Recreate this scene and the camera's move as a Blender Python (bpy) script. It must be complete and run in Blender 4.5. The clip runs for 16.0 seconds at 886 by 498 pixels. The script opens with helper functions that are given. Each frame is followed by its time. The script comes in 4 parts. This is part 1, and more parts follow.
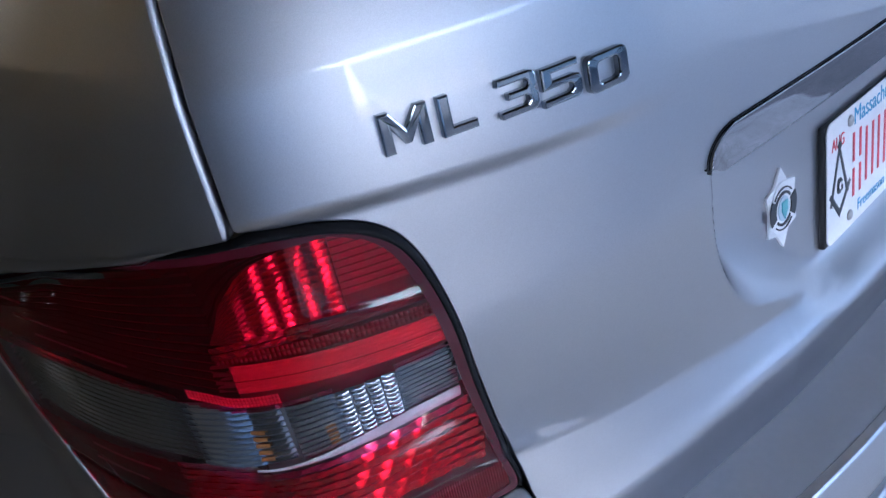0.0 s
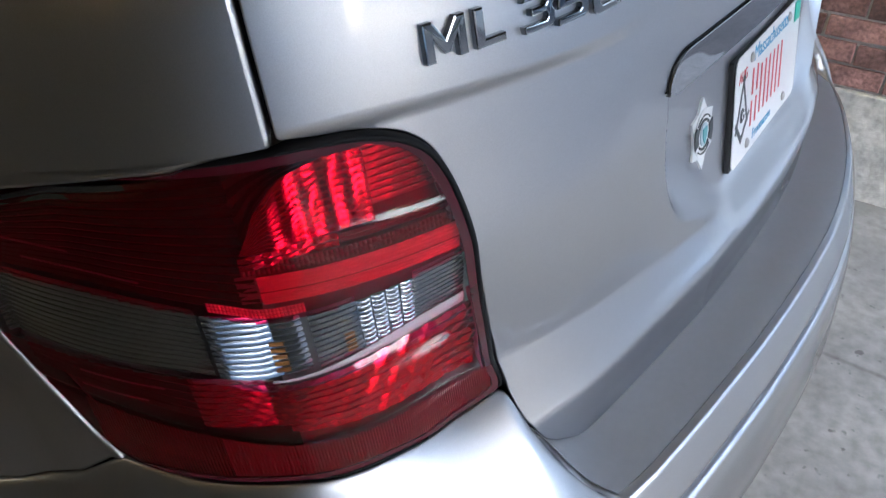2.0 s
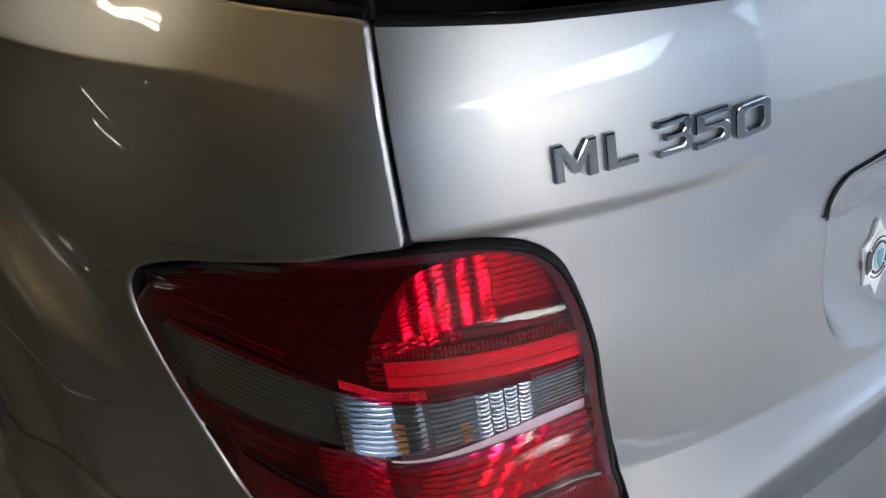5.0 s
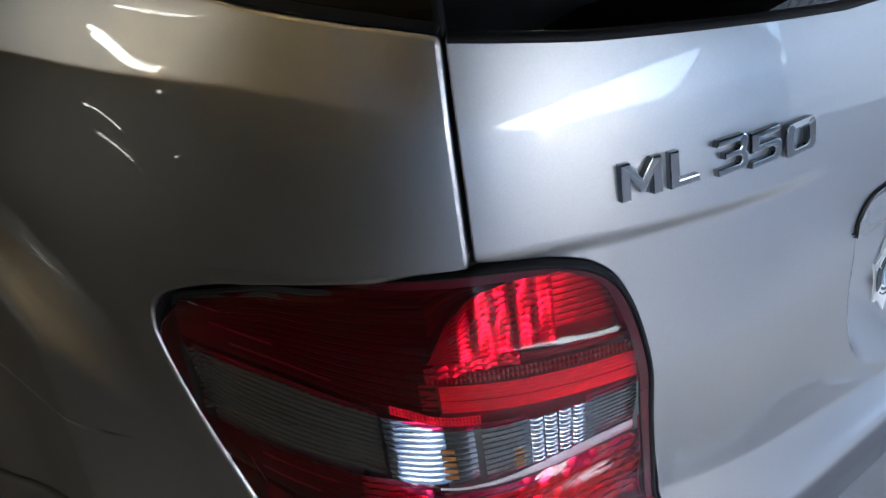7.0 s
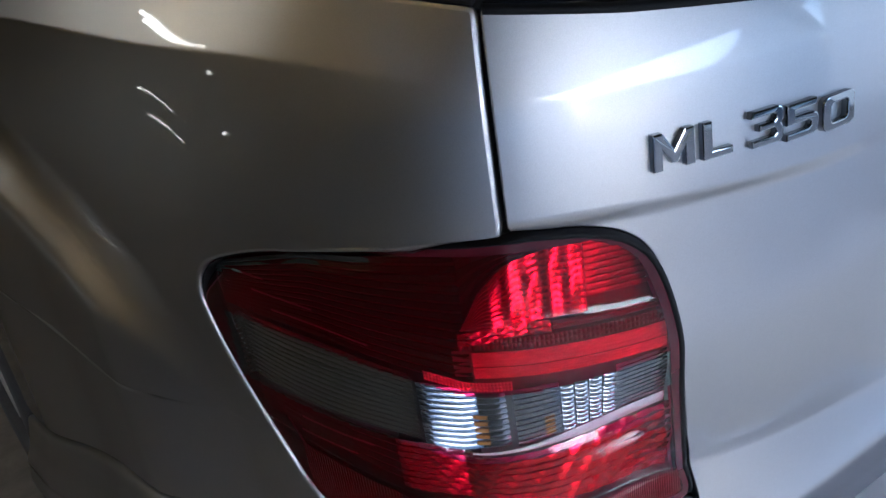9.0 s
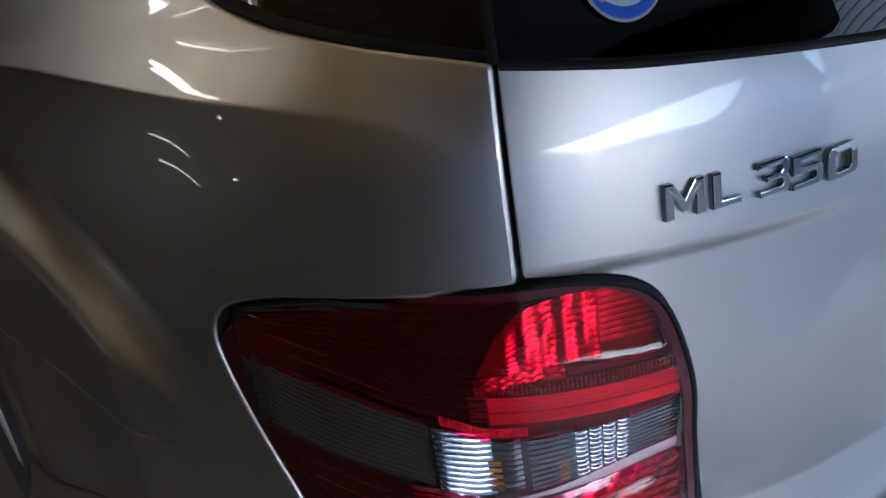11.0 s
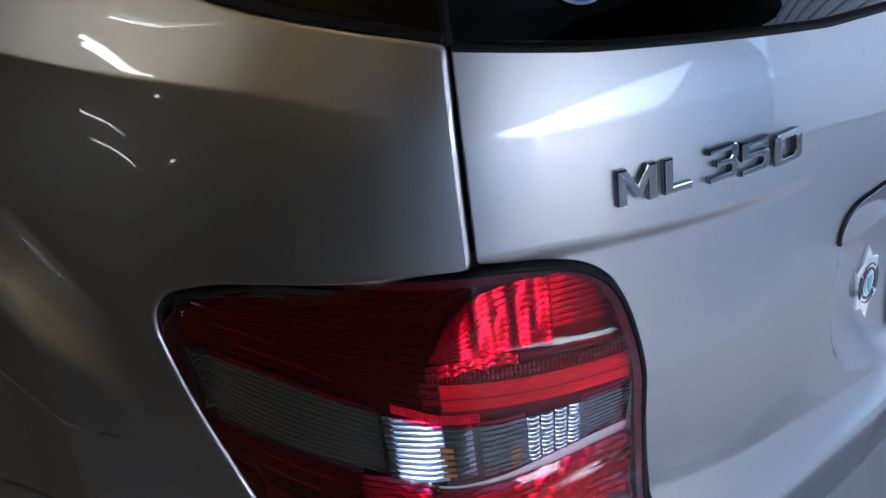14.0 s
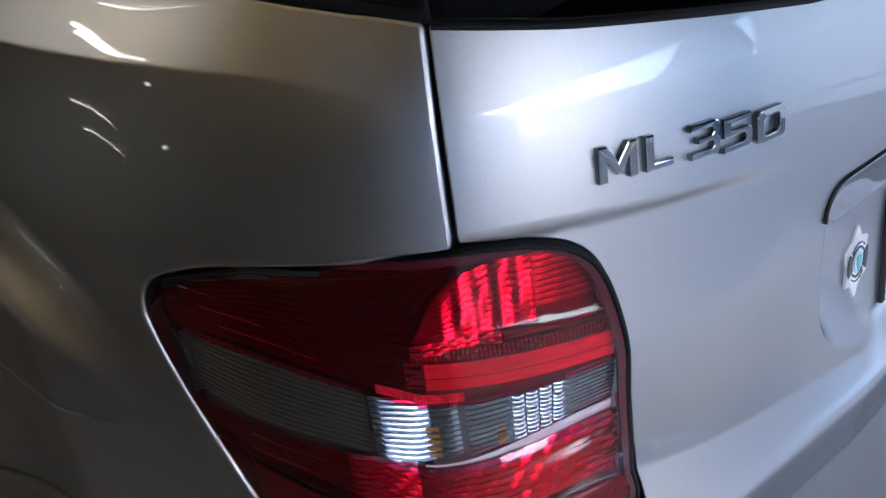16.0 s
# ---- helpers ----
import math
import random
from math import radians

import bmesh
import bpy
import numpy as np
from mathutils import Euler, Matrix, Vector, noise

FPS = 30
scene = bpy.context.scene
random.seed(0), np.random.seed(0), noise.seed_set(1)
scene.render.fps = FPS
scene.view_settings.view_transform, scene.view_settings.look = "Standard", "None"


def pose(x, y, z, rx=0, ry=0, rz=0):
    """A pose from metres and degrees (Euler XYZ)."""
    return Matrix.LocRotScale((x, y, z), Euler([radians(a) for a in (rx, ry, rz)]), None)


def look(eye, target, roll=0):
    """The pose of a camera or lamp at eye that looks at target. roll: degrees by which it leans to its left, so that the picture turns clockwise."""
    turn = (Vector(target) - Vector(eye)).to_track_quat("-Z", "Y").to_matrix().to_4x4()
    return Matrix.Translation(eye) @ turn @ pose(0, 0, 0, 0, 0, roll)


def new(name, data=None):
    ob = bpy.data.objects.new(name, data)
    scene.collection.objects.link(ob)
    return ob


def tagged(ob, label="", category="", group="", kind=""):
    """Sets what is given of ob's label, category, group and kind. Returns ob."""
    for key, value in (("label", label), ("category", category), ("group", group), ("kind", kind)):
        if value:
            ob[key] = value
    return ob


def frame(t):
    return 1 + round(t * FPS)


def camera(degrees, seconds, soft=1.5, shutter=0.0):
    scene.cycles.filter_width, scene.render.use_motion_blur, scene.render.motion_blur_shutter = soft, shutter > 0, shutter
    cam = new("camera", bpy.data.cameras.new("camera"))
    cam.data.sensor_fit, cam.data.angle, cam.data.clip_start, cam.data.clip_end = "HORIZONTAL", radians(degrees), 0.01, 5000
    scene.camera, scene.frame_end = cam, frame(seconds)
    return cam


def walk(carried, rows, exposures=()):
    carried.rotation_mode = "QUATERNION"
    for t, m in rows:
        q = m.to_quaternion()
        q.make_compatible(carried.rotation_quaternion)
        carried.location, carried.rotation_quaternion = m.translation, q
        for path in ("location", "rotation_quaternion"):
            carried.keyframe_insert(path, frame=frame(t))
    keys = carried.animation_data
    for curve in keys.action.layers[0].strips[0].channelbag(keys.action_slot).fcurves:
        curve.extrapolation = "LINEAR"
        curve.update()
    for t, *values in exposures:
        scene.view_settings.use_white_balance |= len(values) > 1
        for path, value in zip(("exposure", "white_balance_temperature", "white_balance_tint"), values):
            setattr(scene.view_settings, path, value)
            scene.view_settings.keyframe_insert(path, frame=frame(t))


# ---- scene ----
cam = camera(60.0, 16.0)
# seconds, eye (x right of the car's middle, y ahead, z up), turn about x, y, z in degrees
ROWS = [
    (0, -0.9786, -0.2809, 1.4411, 57.67, 5.66, -45.35),
    (0.5, -1.0402, -0.2501, 1.4430, 57.23, 4.62, -48.27),
    (1, -1.0896, -0.2239, 1.4372, 54.92, 1.05, -51.57),
    (1.5, -1.0951, -0.2119, 1.4277, 53.35, 0.45, -53.72),
    (2, -1.0863, -0.2128, 1.4394, 53.41, 0.10, -55.52),
    (2.5, -1.0945, -0.2201, 1.4345, 53.75, -0.18, -54.14),
    (3, -1.0787, -0.2379, 1.4485, 54.30, 0.88, -49.13),
    (3.5, -1.0470, -0.2666, 1.4484, 55.14, 1.97, -44.10),
    (4, -1.0274, -0.2733, 1.4574, 56.39, 2.40, -42.01),
    (4.5, -1.0432, -0.2675, 1.4654, 57.56, 2.33, -41.29),
    (5, -1.0682, -0.2511, 1.4725, 59.18, 2.81, -41.15),
    (7.5, -1.1207, -0.1885, 1.4681, 60.86, 1.24, -44.99),
    (8, -1.1220, -0.2037, 1.4696, 61.07, 1.72, -43.59),
    (8.5, -1.1252, -0.2062, 1.4645, 60.17, 1.77, -42.07),
    (9, -1.1275, -0.2108, 1.4628, 60.01, 2.36, -41.52),
    (11.5, -1.1472, -0.2075, 1.4737, 63.92, 2.35, -41.75),
    (12, -1.1503, -0.2020, 1.4741, 64.18, 2.55, -42.32),
    (12.5, -1.1481, -0.2026, 1.4739, 64.40, 1.74, -42.24),
    (13, -1.1410, -0.2055, 1.4736, 64.20, 0.94, -43.41),
    (13.5, -1.1404, -0.2048, 1.4753, 62.88, -0.12, -44.59),
    (14, -1.1404, -0.1961, 1.4696, 61.72, 0.38, -45.49),
    (14.5, -1.1407, -0.1968, 1.4722, 61.96, 0.68, -45.86),
    (15, -1.1449, -0.2014, 1.4743, 62.75, 0.73, -46.27),
    (15.5, -1.1445, -0.1936, 1.4707, 62.63, 0.32, -45.61),
    (16, -1.1340, -0.2087, 1.4647, 60.83, 0.92, -45.68),
]
walk(cam, [(r[0], pose(*r[1:])) for r in ROWS], [(0, 2.60, 4800, 13), (0.5, 2.68, 5080, 11), (1.5, 2.76, 5530, 8), (2.5, 2.89, 5830, 7), (3.5, 2.92, 6280, 6), (5.2, 2.95, 5930, 6), (7.4, 2.86, 5330, 7), (9, 2.90, 5180, 9),
     (11, 2.58, 5280, 11), (12.5, 2.38, 5130, 9), (13.5, 2.50, 5030, 9), (14.5, 2.78, 5180, 11), (15.5, 2.75, 5180, 11), (16, 2.92, 5280, 11)])

# ---- world, sun and lamps ----
world = bpy.data.worlds.new("world")
scene.world = world
world.use_nodes = True
sky = world.node_tree.nodes.new("ShaderNodeTexSky")
sky.sky_type, sky.sun_disc = "NISHITA", False
sky.dust_density = 3.0
sky.sun_elevation, sky.sun_rotation = radians(40), radians(197)
world.node_tree.links.new(sky.outputs[0], world.node_tree.nodes["Background"].inputs[0])
world.node_tree.nodes["Background"].inputs[1].default_value = 0.15
sun = new("sun", bpy.data.lights.new("sun", "SUN"))
sun.data.energy, sun.data.angle, sun.data.color = 0.08, radians(45), (0.95, 0.98, 1.0)
sun.matrix_world = look((0, 0, 0), (0.224, 0.733, -0.643))

# ---- materials ----
def mat(name, base=(0.5, 0.5, 0.5), rough=0.5, metal=0.0, coat=0.0, noise_scale=0.0, noise_amount=0.0, bump=0.0, bump_scale=80.0, emit=0.0, per_object=0.0):
    m = bpy.data.materials.new(name)
    m.use_nodes = True
    nt = m.node_tree
    p = nt.nodes["Principled BSDF"]
    p.inputs["Base Color"].default_value = (*base, 1)
    p.inputs["Roughness"].default_value = rough
    p.inputs["Metallic"].default_value = metal
    p.inputs["Coat Weight"].default_value = coat
    p.inputs["Coat Roughness"].default_value = 0.02
    if emit:
        p.inputs["Emission Color"].default_value = (*base, 1)
        p.inputs["Emission Strength"].default_value = emit
    co = nt.nodes.new("ShaderNodeTexCoord")
    if noise_amount:
        big, small = nt.nodes.new("ShaderNodeTexNoise"), nt.nodes.new("ShaderNodeTexNoise")
        big.inputs["Scale"].default_value, small.inputs["Scale"].default_value = noise_scale, noise_scale * 9
        big.inputs["Detail"].default_value = small.inputs["Detail"].default_value = 6
        both, ramp, col = nt.nodes.new("ShaderNodeMath"), nt.nodes.new("ShaderNodeMapRange"), nt.nodes.new("ShaderNodeVectorMath")
        both.operation, col.operation = "MULTIPLY", "SCALE"
        ramp.inputs["From Min"].default_value, ramp.inputs["From Max"].default_value = 0.12, 0.4
        ramp.inputs["To Min"].default_value, ramp.inputs["To Max"].default_value = 1 - noise_amount, 1 + noise_amount
        col.inputs[0].default_value = base
        for n in (big, small):
            nt.links.new(co.outputs["Object"], n.inputs["Vector"])
        nt.links.new(big.outputs[0], both.inputs[0])
        nt.links.new(small.outputs[0], both.inputs[1])
        nt.links.new(both.outputs[0], ramp.inputs["Value"])
        out = ramp.outputs[0]
        if per_object:
            info, rr, mul = nt.nodes.new("ShaderNodeObjectInfo"), nt.nodes.new("ShaderNodeMapRange"), nt.nodes.new("ShaderNodeMath")
            rr.inputs["To Min"].default_value, rr.inputs["To Max"].default_value = 1 - per_object, 1 + per_object
            mul.operation = "MULTIPLY"
            nt.links.new(info.outputs["Random"], rr.inputs["Value"])
            nt.links.new(rr.outputs[0], mul.inputs[0])
            nt.links.new(out, mul.inputs[1])
            out = mul.outputs[0]
        nt.links.new(out, col.inputs["Scale"])
        nt.links.new(col.outputs[0], p.inputs["Base Color"])
    if bump:
        bn, b = nt.nodes.new("ShaderNodeTexNoise"), nt.nodes.new("ShaderNodeBump")
        bn.inputs["Scale"].default_value, bn.inputs["Detail"].default_value = bump_scale, 5
        b.inputs["Strength"].default_value, b.inputs["Distance"].default_value = bump, 0.01
        nt.links.new(co.outputs["Object"], bn.inputs["Vector"])
        nt.links.new(bn.outputs[0], b.inputs["Height"])
        nt.links.new(b.outputs[0], p.inputs["Normal"])
    return m


def gloss_by_angle(nt, ior):
    """How much a clear surface of that index mirrors, by the angle at which it is seen."""
    face, power, mix = nt.nodes.new("ShaderNodeLayerWeight"), nt.nodes.new("ShaderNodeMath"), nt.nodes.new("ShaderNodeMapRange")
    face.inputs["Blend"].default_value = 0.5
    power.operation, power.inputs[1].default_value = "POWER", 5.0
    mix.inputs["To Min"].default_value, mix.inputs["To Max"].default_value = ((ior - 1) / (ior + 1)) ** 2, 1.0
    nt.links.new(face.outputs["Facing"], power.inputs[0])
    nt.links.new(power.outputs[0], mix.inputs["Value"])
    return mix.outputs[0]


def lens_mat(name, tint, ior=1.5, rough=0.02):
    """Clear or dyed plastic: light passes with the tint, the surface shines."""
    m = bpy.data.materials.new(name)
    m.use_nodes = True
    nt = m.node_tree
    nt.nodes.remove(nt.nodes["Principled BSDF"])
    t, g, mx = (nt.nodes.new("ShaderNode" + k) for k in ("BsdfTransparent", "BsdfGlossy", "MixShader"))
    t.inputs[0].default_value = (*tint, 1)
    g.inputs["Roughness"].default_value = rough
    nt.links.new(gloss_by_angle(nt, ior), mx.inputs[0])
    nt.links.new(t.outputs[0], mx.inputs[1])
    nt.links.new(g.outputs[0], mx.inputs[2])
    nt.links.new(mx.outputs[0], nt.nodes["Material Output"].inputs["Surface"])
    return m


def paint_mat():
    """Silver metallic lacquer: fine flakes over a little pigment, under a clear coat with a little dust."""
    m = bpy.data.materials.new("silver_paint")
    m.use_nodes = True
    nt = m.node_tree
    nt.nodes.remove(nt.nodes["Principled BSDF"])
    flakes, pigment, coat, base, top = (nt.nodes.new("ShaderNode" + k) for k in ("BsdfGlossy", "BsdfDiffuse", "BsdfGlossy", "MixShader", "MixShader"))
    flakes.distribution = coat.distribution = "BECKMANN"
    flakes.inputs["Roughness"].default_value = 0.43
    pigment.inputs["Color"].default_value = (0.30, 0.30, 0.31, 1)
    base.inputs[0].default_value = 0.96
    co = nt.nodes.new("ShaderNodeTexCoord")
    grain, tone, shade = nt.nodes.new("ShaderNodeTexNoise"), nt.nodes.new("ShaderNodeMapRange"), nt.nodes.new("ShaderNodeVectorMath")
    grain.inputs["Scale"].default_value, grain.inputs["Detail"].default_value = 1400, 2
    tone.inputs["From Min"].default_value, tone.inputs["From Max"].default_value = 0.3, 0.7
    tone.inputs["To Min"].default_value, tone.inputs["To Max"].default_value = 0.93, 1.07
    shade.operation = "SCALE"
    shade.inputs[0].default_value = (0.53, 0.535, 0.55)
    dust, dr = nt.nodes.new("ShaderNodeTexNoise"), nt.nodes.new("ShaderNodeMapRange")
    dust.inputs["Scale"].default_value, dust.inputs["Detail"].default_value = 9, 8
    dr.inputs["From Min"].default_value, dr.inputs["From Max"].default_value = 0.45, 0.8
    dr.inputs["To Min"].default_value, dr.inputs["To Max"].default_value = 0.02, 0.05
    for n in (grain, dust):
        nt.links.new(co.outputs["Object"], n.inputs["Vector"])
    nt.links.new(grain.outputs[0], tone.inputs["Value"])
    nt.links.new(tone.outputs[0], shade.inputs["Scale"])
    nt.links.new(shade.outputs[0], flakes.inputs["Color"])
    nt.links.new(dust.outputs[0], dr.inputs["Value"])
    nt.links.new(dr.outputs[0], coat.inputs["Roughness"])
    nt.links.new(pigment.outputs[0], base.inputs[1])
    nt.links.new(flakes.outputs[0], base.inputs[2])
    nt.links.new(gloss_by_angle(nt, 1.62), top.inputs[0])
    nt.links.new(base.outputs[0], top.inputs[1])
    nt.links.new(coat.outputs[0], top.inputs[2])
    nt.links.new(top.outputs[0], nt.nodes["Material Output"].inputs["Surface"])
    return m


def floor_mat():
    """Grey concrete with blotches, dark specks and fine cracks."""
    m = mat("concrete", (0.17, 0.175, 0.175), 0.85, 0, 0, 3.0, 0.3, 0.2, 90)
    nt = m.node_tree
    p = nt.nodes["Principled BSDF"]
    was = p.inputs["Base Color"].links[0].from_socket
    co = nt.nodes.new("ShaderNodeTexCoord")
    out = was
    for kind, scale, lo, hi, least in (("ShaderNodeTexNoise", 26.0, 0.66, 0.72, 0.45), ("ShaderNodeTexVoronoi", 0.3, 0.0008, 0.003, 0.7)):
        n, r, mul = nt.nodes.new(kind), nt.nodes.new("ShaderNodeMapRange"), nt.nodes.new("ShaderNodeVectorMath")
        n.inputs["Scale"].default_value = scale
        if kind.endswith("Voronoi"):
            n.feature = "DISTANCE_TO_EDGE"
            r.inputs["To Min"].default_value, r.inputs["To Max"].default_value = least, 1.0
        else:
            r.inputs["To Min"].default_value, r.inputs["To Max"].default_value = 1.0, least
        r.inputs["From Min"].default_value, r.inputs["From Max"].default_value = lo, hi
        mul.operation = "SCALE"
        nt.links.new(co.outputs["Object"], n.inputs["Vector"])
        nt.links.new(n.outputs["Distance" if kind.endswith("Voronoi") else 0], r.inputs["Value"])
        nt.links.new(out, mul.inputs[0])
        nt.links.new(r.outputs[0], mul.inputs["Scale"])
        out = mul.outputs[0]
    nt.links.new(out, p.inputs["Base Color"])
    return m


PAINT = paint_mat()
RUBBER = mat("black_rubber", (0.008, 0.008, 0.009), 0.55)
DARK = mat("black_plastic", (0.01, 0.01, 0.011), 0.5)
RUBBER.node_tree.nodes["Principled BSDF"].inputs["Specular IOR Level"].default_value = 0.15
# both chromes darkened in colour for the dark surroundings they would mirror
BADGE = mat("darkened_chrome", (0.33, 0.345, 0.355), 0.05, 1.0)
STRIP = mat("handle_chrome", (0.34, 0.35, 0.38), 0.05, 1.0)
GLASS = lens_mat("tinted_glass", (0.02, 0.022, 0.024), 1.46, 0.0)
RED_LENS = lens_mat("red_lens", (0.97, 0.03, 0.13), 1.53)
CLEAR_LENS = lens_mat("clear_lens", (0.88, 0.9, 0.92), 1.58)
# lamp inside: the darker copies hold shade and dark reflections in their colour
LAMP_BACK_SHADED = mat("lamp_housing_shaded", (0.03, 0.028, 0.027), 0.4)
LAMP_BACK_SHADED.node_tree.nodes["Principled BSDF"].inputs["Specular IOR Level"].default_value = 0.2
RED_FACET = mat("lamp_facet", (0.5, 0.5, 0.5), 0.22, 0.9, 0.2)
RIB_METAL = mat("lamp_rib_metal", (0.38, 0.4, 0.44), 0.14, 0.96, 0.2)
RIB_SHADED = mat("lamp_rib_shaded", (0.18, 0.19, 0.21), 0.2, 0.9, 0.3)
UP_RIB_SHADED = mat("lamp_upper_ribs_shaded", (0.3, 0.3, 0.31), 0.3, 0.6, 0.3)
FLUTE = mat("lamp_flute", (0.13, 0.13, 0.13), 0.3, 0.3)
SIDE_METAL_SHADED = mat("lamp_side_metal_shaded", (0.10, 0.095, 0.08), 0.25, 0.6, 0.3)
SIDE_RIB_SHADED = mat("lamp_side_ribs_shaded", (0.06, 0.055, 0.05), 0.2, 0.3, 0.3)
LAMP_MID = mat("lamp_backing", (0.16, 0.16, 0.17), 0.3, 0.3)
PAD = mat("bumper_pad", (0.20, 0.21, 0.235), 0.45, 0.3, 0, 12, 0.03)
LAMP_RIM = mat("lamp_rim", (0.07, 0.005, 0.012), 0.15)
MIRROR = mat("lamp_reflector", (0.72, 0.73, 0.75), 0.2, 0.93, 0.2)
PRISM = mat("lamp_prism", (0.72, 0.72, 0.74), 0.35, 0.0, 0.5)
AMBER = mat("amber_bulb", (0.42, 0.18, 0.05), 0.15, 0.0, 0.5)
WHITE = mat("plate_white", (0.78, 0.79, 0.8), 0.3, 0, 0.3, 30, 0.04)
PLATE_RED = mat("plate_red", (0.6, 0.02, 0.05), 0.4)
PLATE_BLUE = mat("plate_blue", (0.03, 0.28, 0.5), 0.4)
PLATE_GREEN = mat("decal_green", (0.02, 0.5, 0.36), 0.4)
INK = mat("black_ink", (0.02, 0.025, 0.03), 0.4)
BLUE = mat("decal_blue", (0.02, 0.1, 0.55), 0.3, 0, 0.6, 60, 0.1)
PALE = mat("decal_pale", (0.45, 0.55, 0.62), 0.35)
SILVER = mat("decal_silver", (0.75, 0.76, 0.78), 0.22, 0.6, 0.5)
FOIL = mat("white_foil", (0.78, 0.79, 0.8), 0.3, 0.15, 0.4, 60, 0.05)
TEAL = mat("decal_teal", (0.1, 0.4, 0.45), 0.35, 0, 0.5)
STEEL = mat("bolt_steel", (0.45, 0.44, 0.42), 0.3, 1.0, 0, 200, 0.2)
TYRE = mat("tyre_rubber", (0.02, 0.02, 0.021), 0.8, 0, 0, 20, 0.3)
CONCRETE = floor_mat()
STREET = mat("asphalt", (0.05, 0.05, 0.052), 0.9, 0, 0, 2.0, 0.3, 0.5, 60)
FOOTING = mat("footing_concrete", (0.42, 0.42, 0.40), 0.9, 0, 0, 4, 0.35, 0.6, 40)
BRICK = mat("brick", (0.19, 0.105, 0.095), 0.9, 0, 0, 9, 0.6, 0.6, 90, 0, 0.6)
MORTAR = mat("mortar", (0.42, 0.40, 0.37), 0.95, 0, 0, 5, 0.25, 0.6, 120)
SLAB = mat("dark_slab", (0.075, 0.065, 0.05), 0.7, 0, 0, 1.6, 0.4, 0.25, 70)
WALL = mat("dark_wall", (0.06, 0.05, 0.033), 0.9, 0, 0, 1.2, 0.2, 0.1, 40)
TAN_WALL = mat("tan_wall", (0.3, 0.235, 0.13), 0.9, 0, 0, 1.2, 0.15, 0.1, 40)
CANOPY_GREY = mat("canopy_grey", (0.42, 0.43, 0.45), 0.8, 0, 0, 1.5, 0.1, 0.1, 40)
CEILING = mat("tan_ceiling", (0.80, 0.61, 0.31), 0.9, 0, 0, 1.2, 0.1, 0.1, 40)
TUBE = mat("lit_tube", (1.0, 0.9, 0.72), 0.5, emit=2.2)
FILL_TUBE = mat("fill_tube", (1.0, 0.86, 0.62), 0.5, emit=14.0)
DIM_TUBE = mat("dim_tube", (1.0, 0.9, 0.72), 0.5, emit=1.6)
FIXTURE = mat("white_fixture", (0.7, 0.68, 0.62), 0.5)
SIDING = mat("pale_siding", (0.45, 0.46, 0.45), 0.7, 0, 0, 2.0, 0.08)
PALE_BACKDROP = mat("pale_backdrop", (0.5, 0.5, 0.5), 0.7, 0, 0, 2.0, 0.06)
ROOF = mat("roof_shingle", (0.12, 0.12, 0.13), 0.9, 0, 0, 3, 0.3)
BARK = mat("bark", (0.12, 0.09, 0.07), 0.9, 0, 0, 8, 0.4)
LEAF = mat("foliage", (0.085, 0.12, 0.05), 0.7, 0, 0, 3, 0.4)


# ---- mesh tools ----
def mesh(name, verts, faces, material, smooth=True):
    me = bpy.data.meshes.new(name)
    me.from_pydata([tuple(v) for v in verts], [], faces)
    me.materials.append(material)
    if smooth:
        me.polygons.foreach_set("use_smooth", [True] * len(me.polygons))
    me.update()
    return me


def part(name, data, parent=None, label=""):
    ob = new(name, data)
    if parent:
        ob.parent = parent
    return tagged(ob, label)


def finish(name, bm, material, smooth=False):
    me = bpy.data.meshes.new(name)
    bm.to_mesh(me)
    bm.free()
    me.materials.append(material)
    if smooth:
        me.polygons.foreach_set("use_smooth", [True] * len(me.polygons))
    return me


def box_data(name, lo, hi, material, bevel=0.0):
    bm = bmesh.new()
    bmesh.ops.create_cube(bm, size=1)
    for v in bm.verts:
        v.co = [lo[k] + (v.co[k] + 0.5) * (hi[k] - lo[k]) for k in range(3)]
    if bevel:
        bmesh.ops.bevel(bm, geom=bm.edges[:], offset=bevel, segments=2, affect="EDGES", profile=0.5)
    return finish(name, bm, material)


def grid(rows):
    """Vertices and faces of a net of equally long rows."""
    n, m = len(rows), len(rows[0])
    verts = [p for r in rows for p in r]
    faces = [(j * m + i, j * m + i + 1, (j + 1) * m + i + 1, (j + 1) * m + i) for j in range(n - 1) for i in range(m - 1)]
    return verts, faces


def catmull(points, n=8):
    p = [np.array(q, float) for q in points]
    q = [2 * p[0] - p[1]] + p + [2 * p[-1] - p[-2]]
    out = []
    for k in range(1, len(q) - 2):
        for i in range(n):
            t = i / n
            out.append(0.5 * (2 * q[k] + (q[k + 1] - q[k - 1]) * t + (2 * q[k - 1] - 5 * q[k] + 4 * q[k + 1] - q[k + 2]) * t * t
                              + (3 * q[k] - q[k - 1] - 3 * q[k + 1] + q[k + 2]) * t ** 3))
    return np.array(out + [p[-1]])


def ease(a, b, x):
    t = np.clip((np.asarray(x, float) - a) / (b - a), 0, 1)
    return t * t * (3 - 2 * t)


# ---- the car's skin: a plan curve from the middle of the tail round to the side, s metres along it; the tail leans forward ----
PLAN = [(0, -.04), (-.2, -.037), (-.4, -.028), (-.53, -.019), (-.6, -.008), (-.66, .008), (-.72, .031), (-.77, .06), (-.81, .095),
        (-.85, .15), (-.88, .215), (-.9, .29), (-.915, .38), (-.93, .55), (-.937, .8), (-.94, 1.1), (-.94, 1.6), (-.94, 2.6), (-.93, 3.4)]
PL = catmull(PLAN, 12)
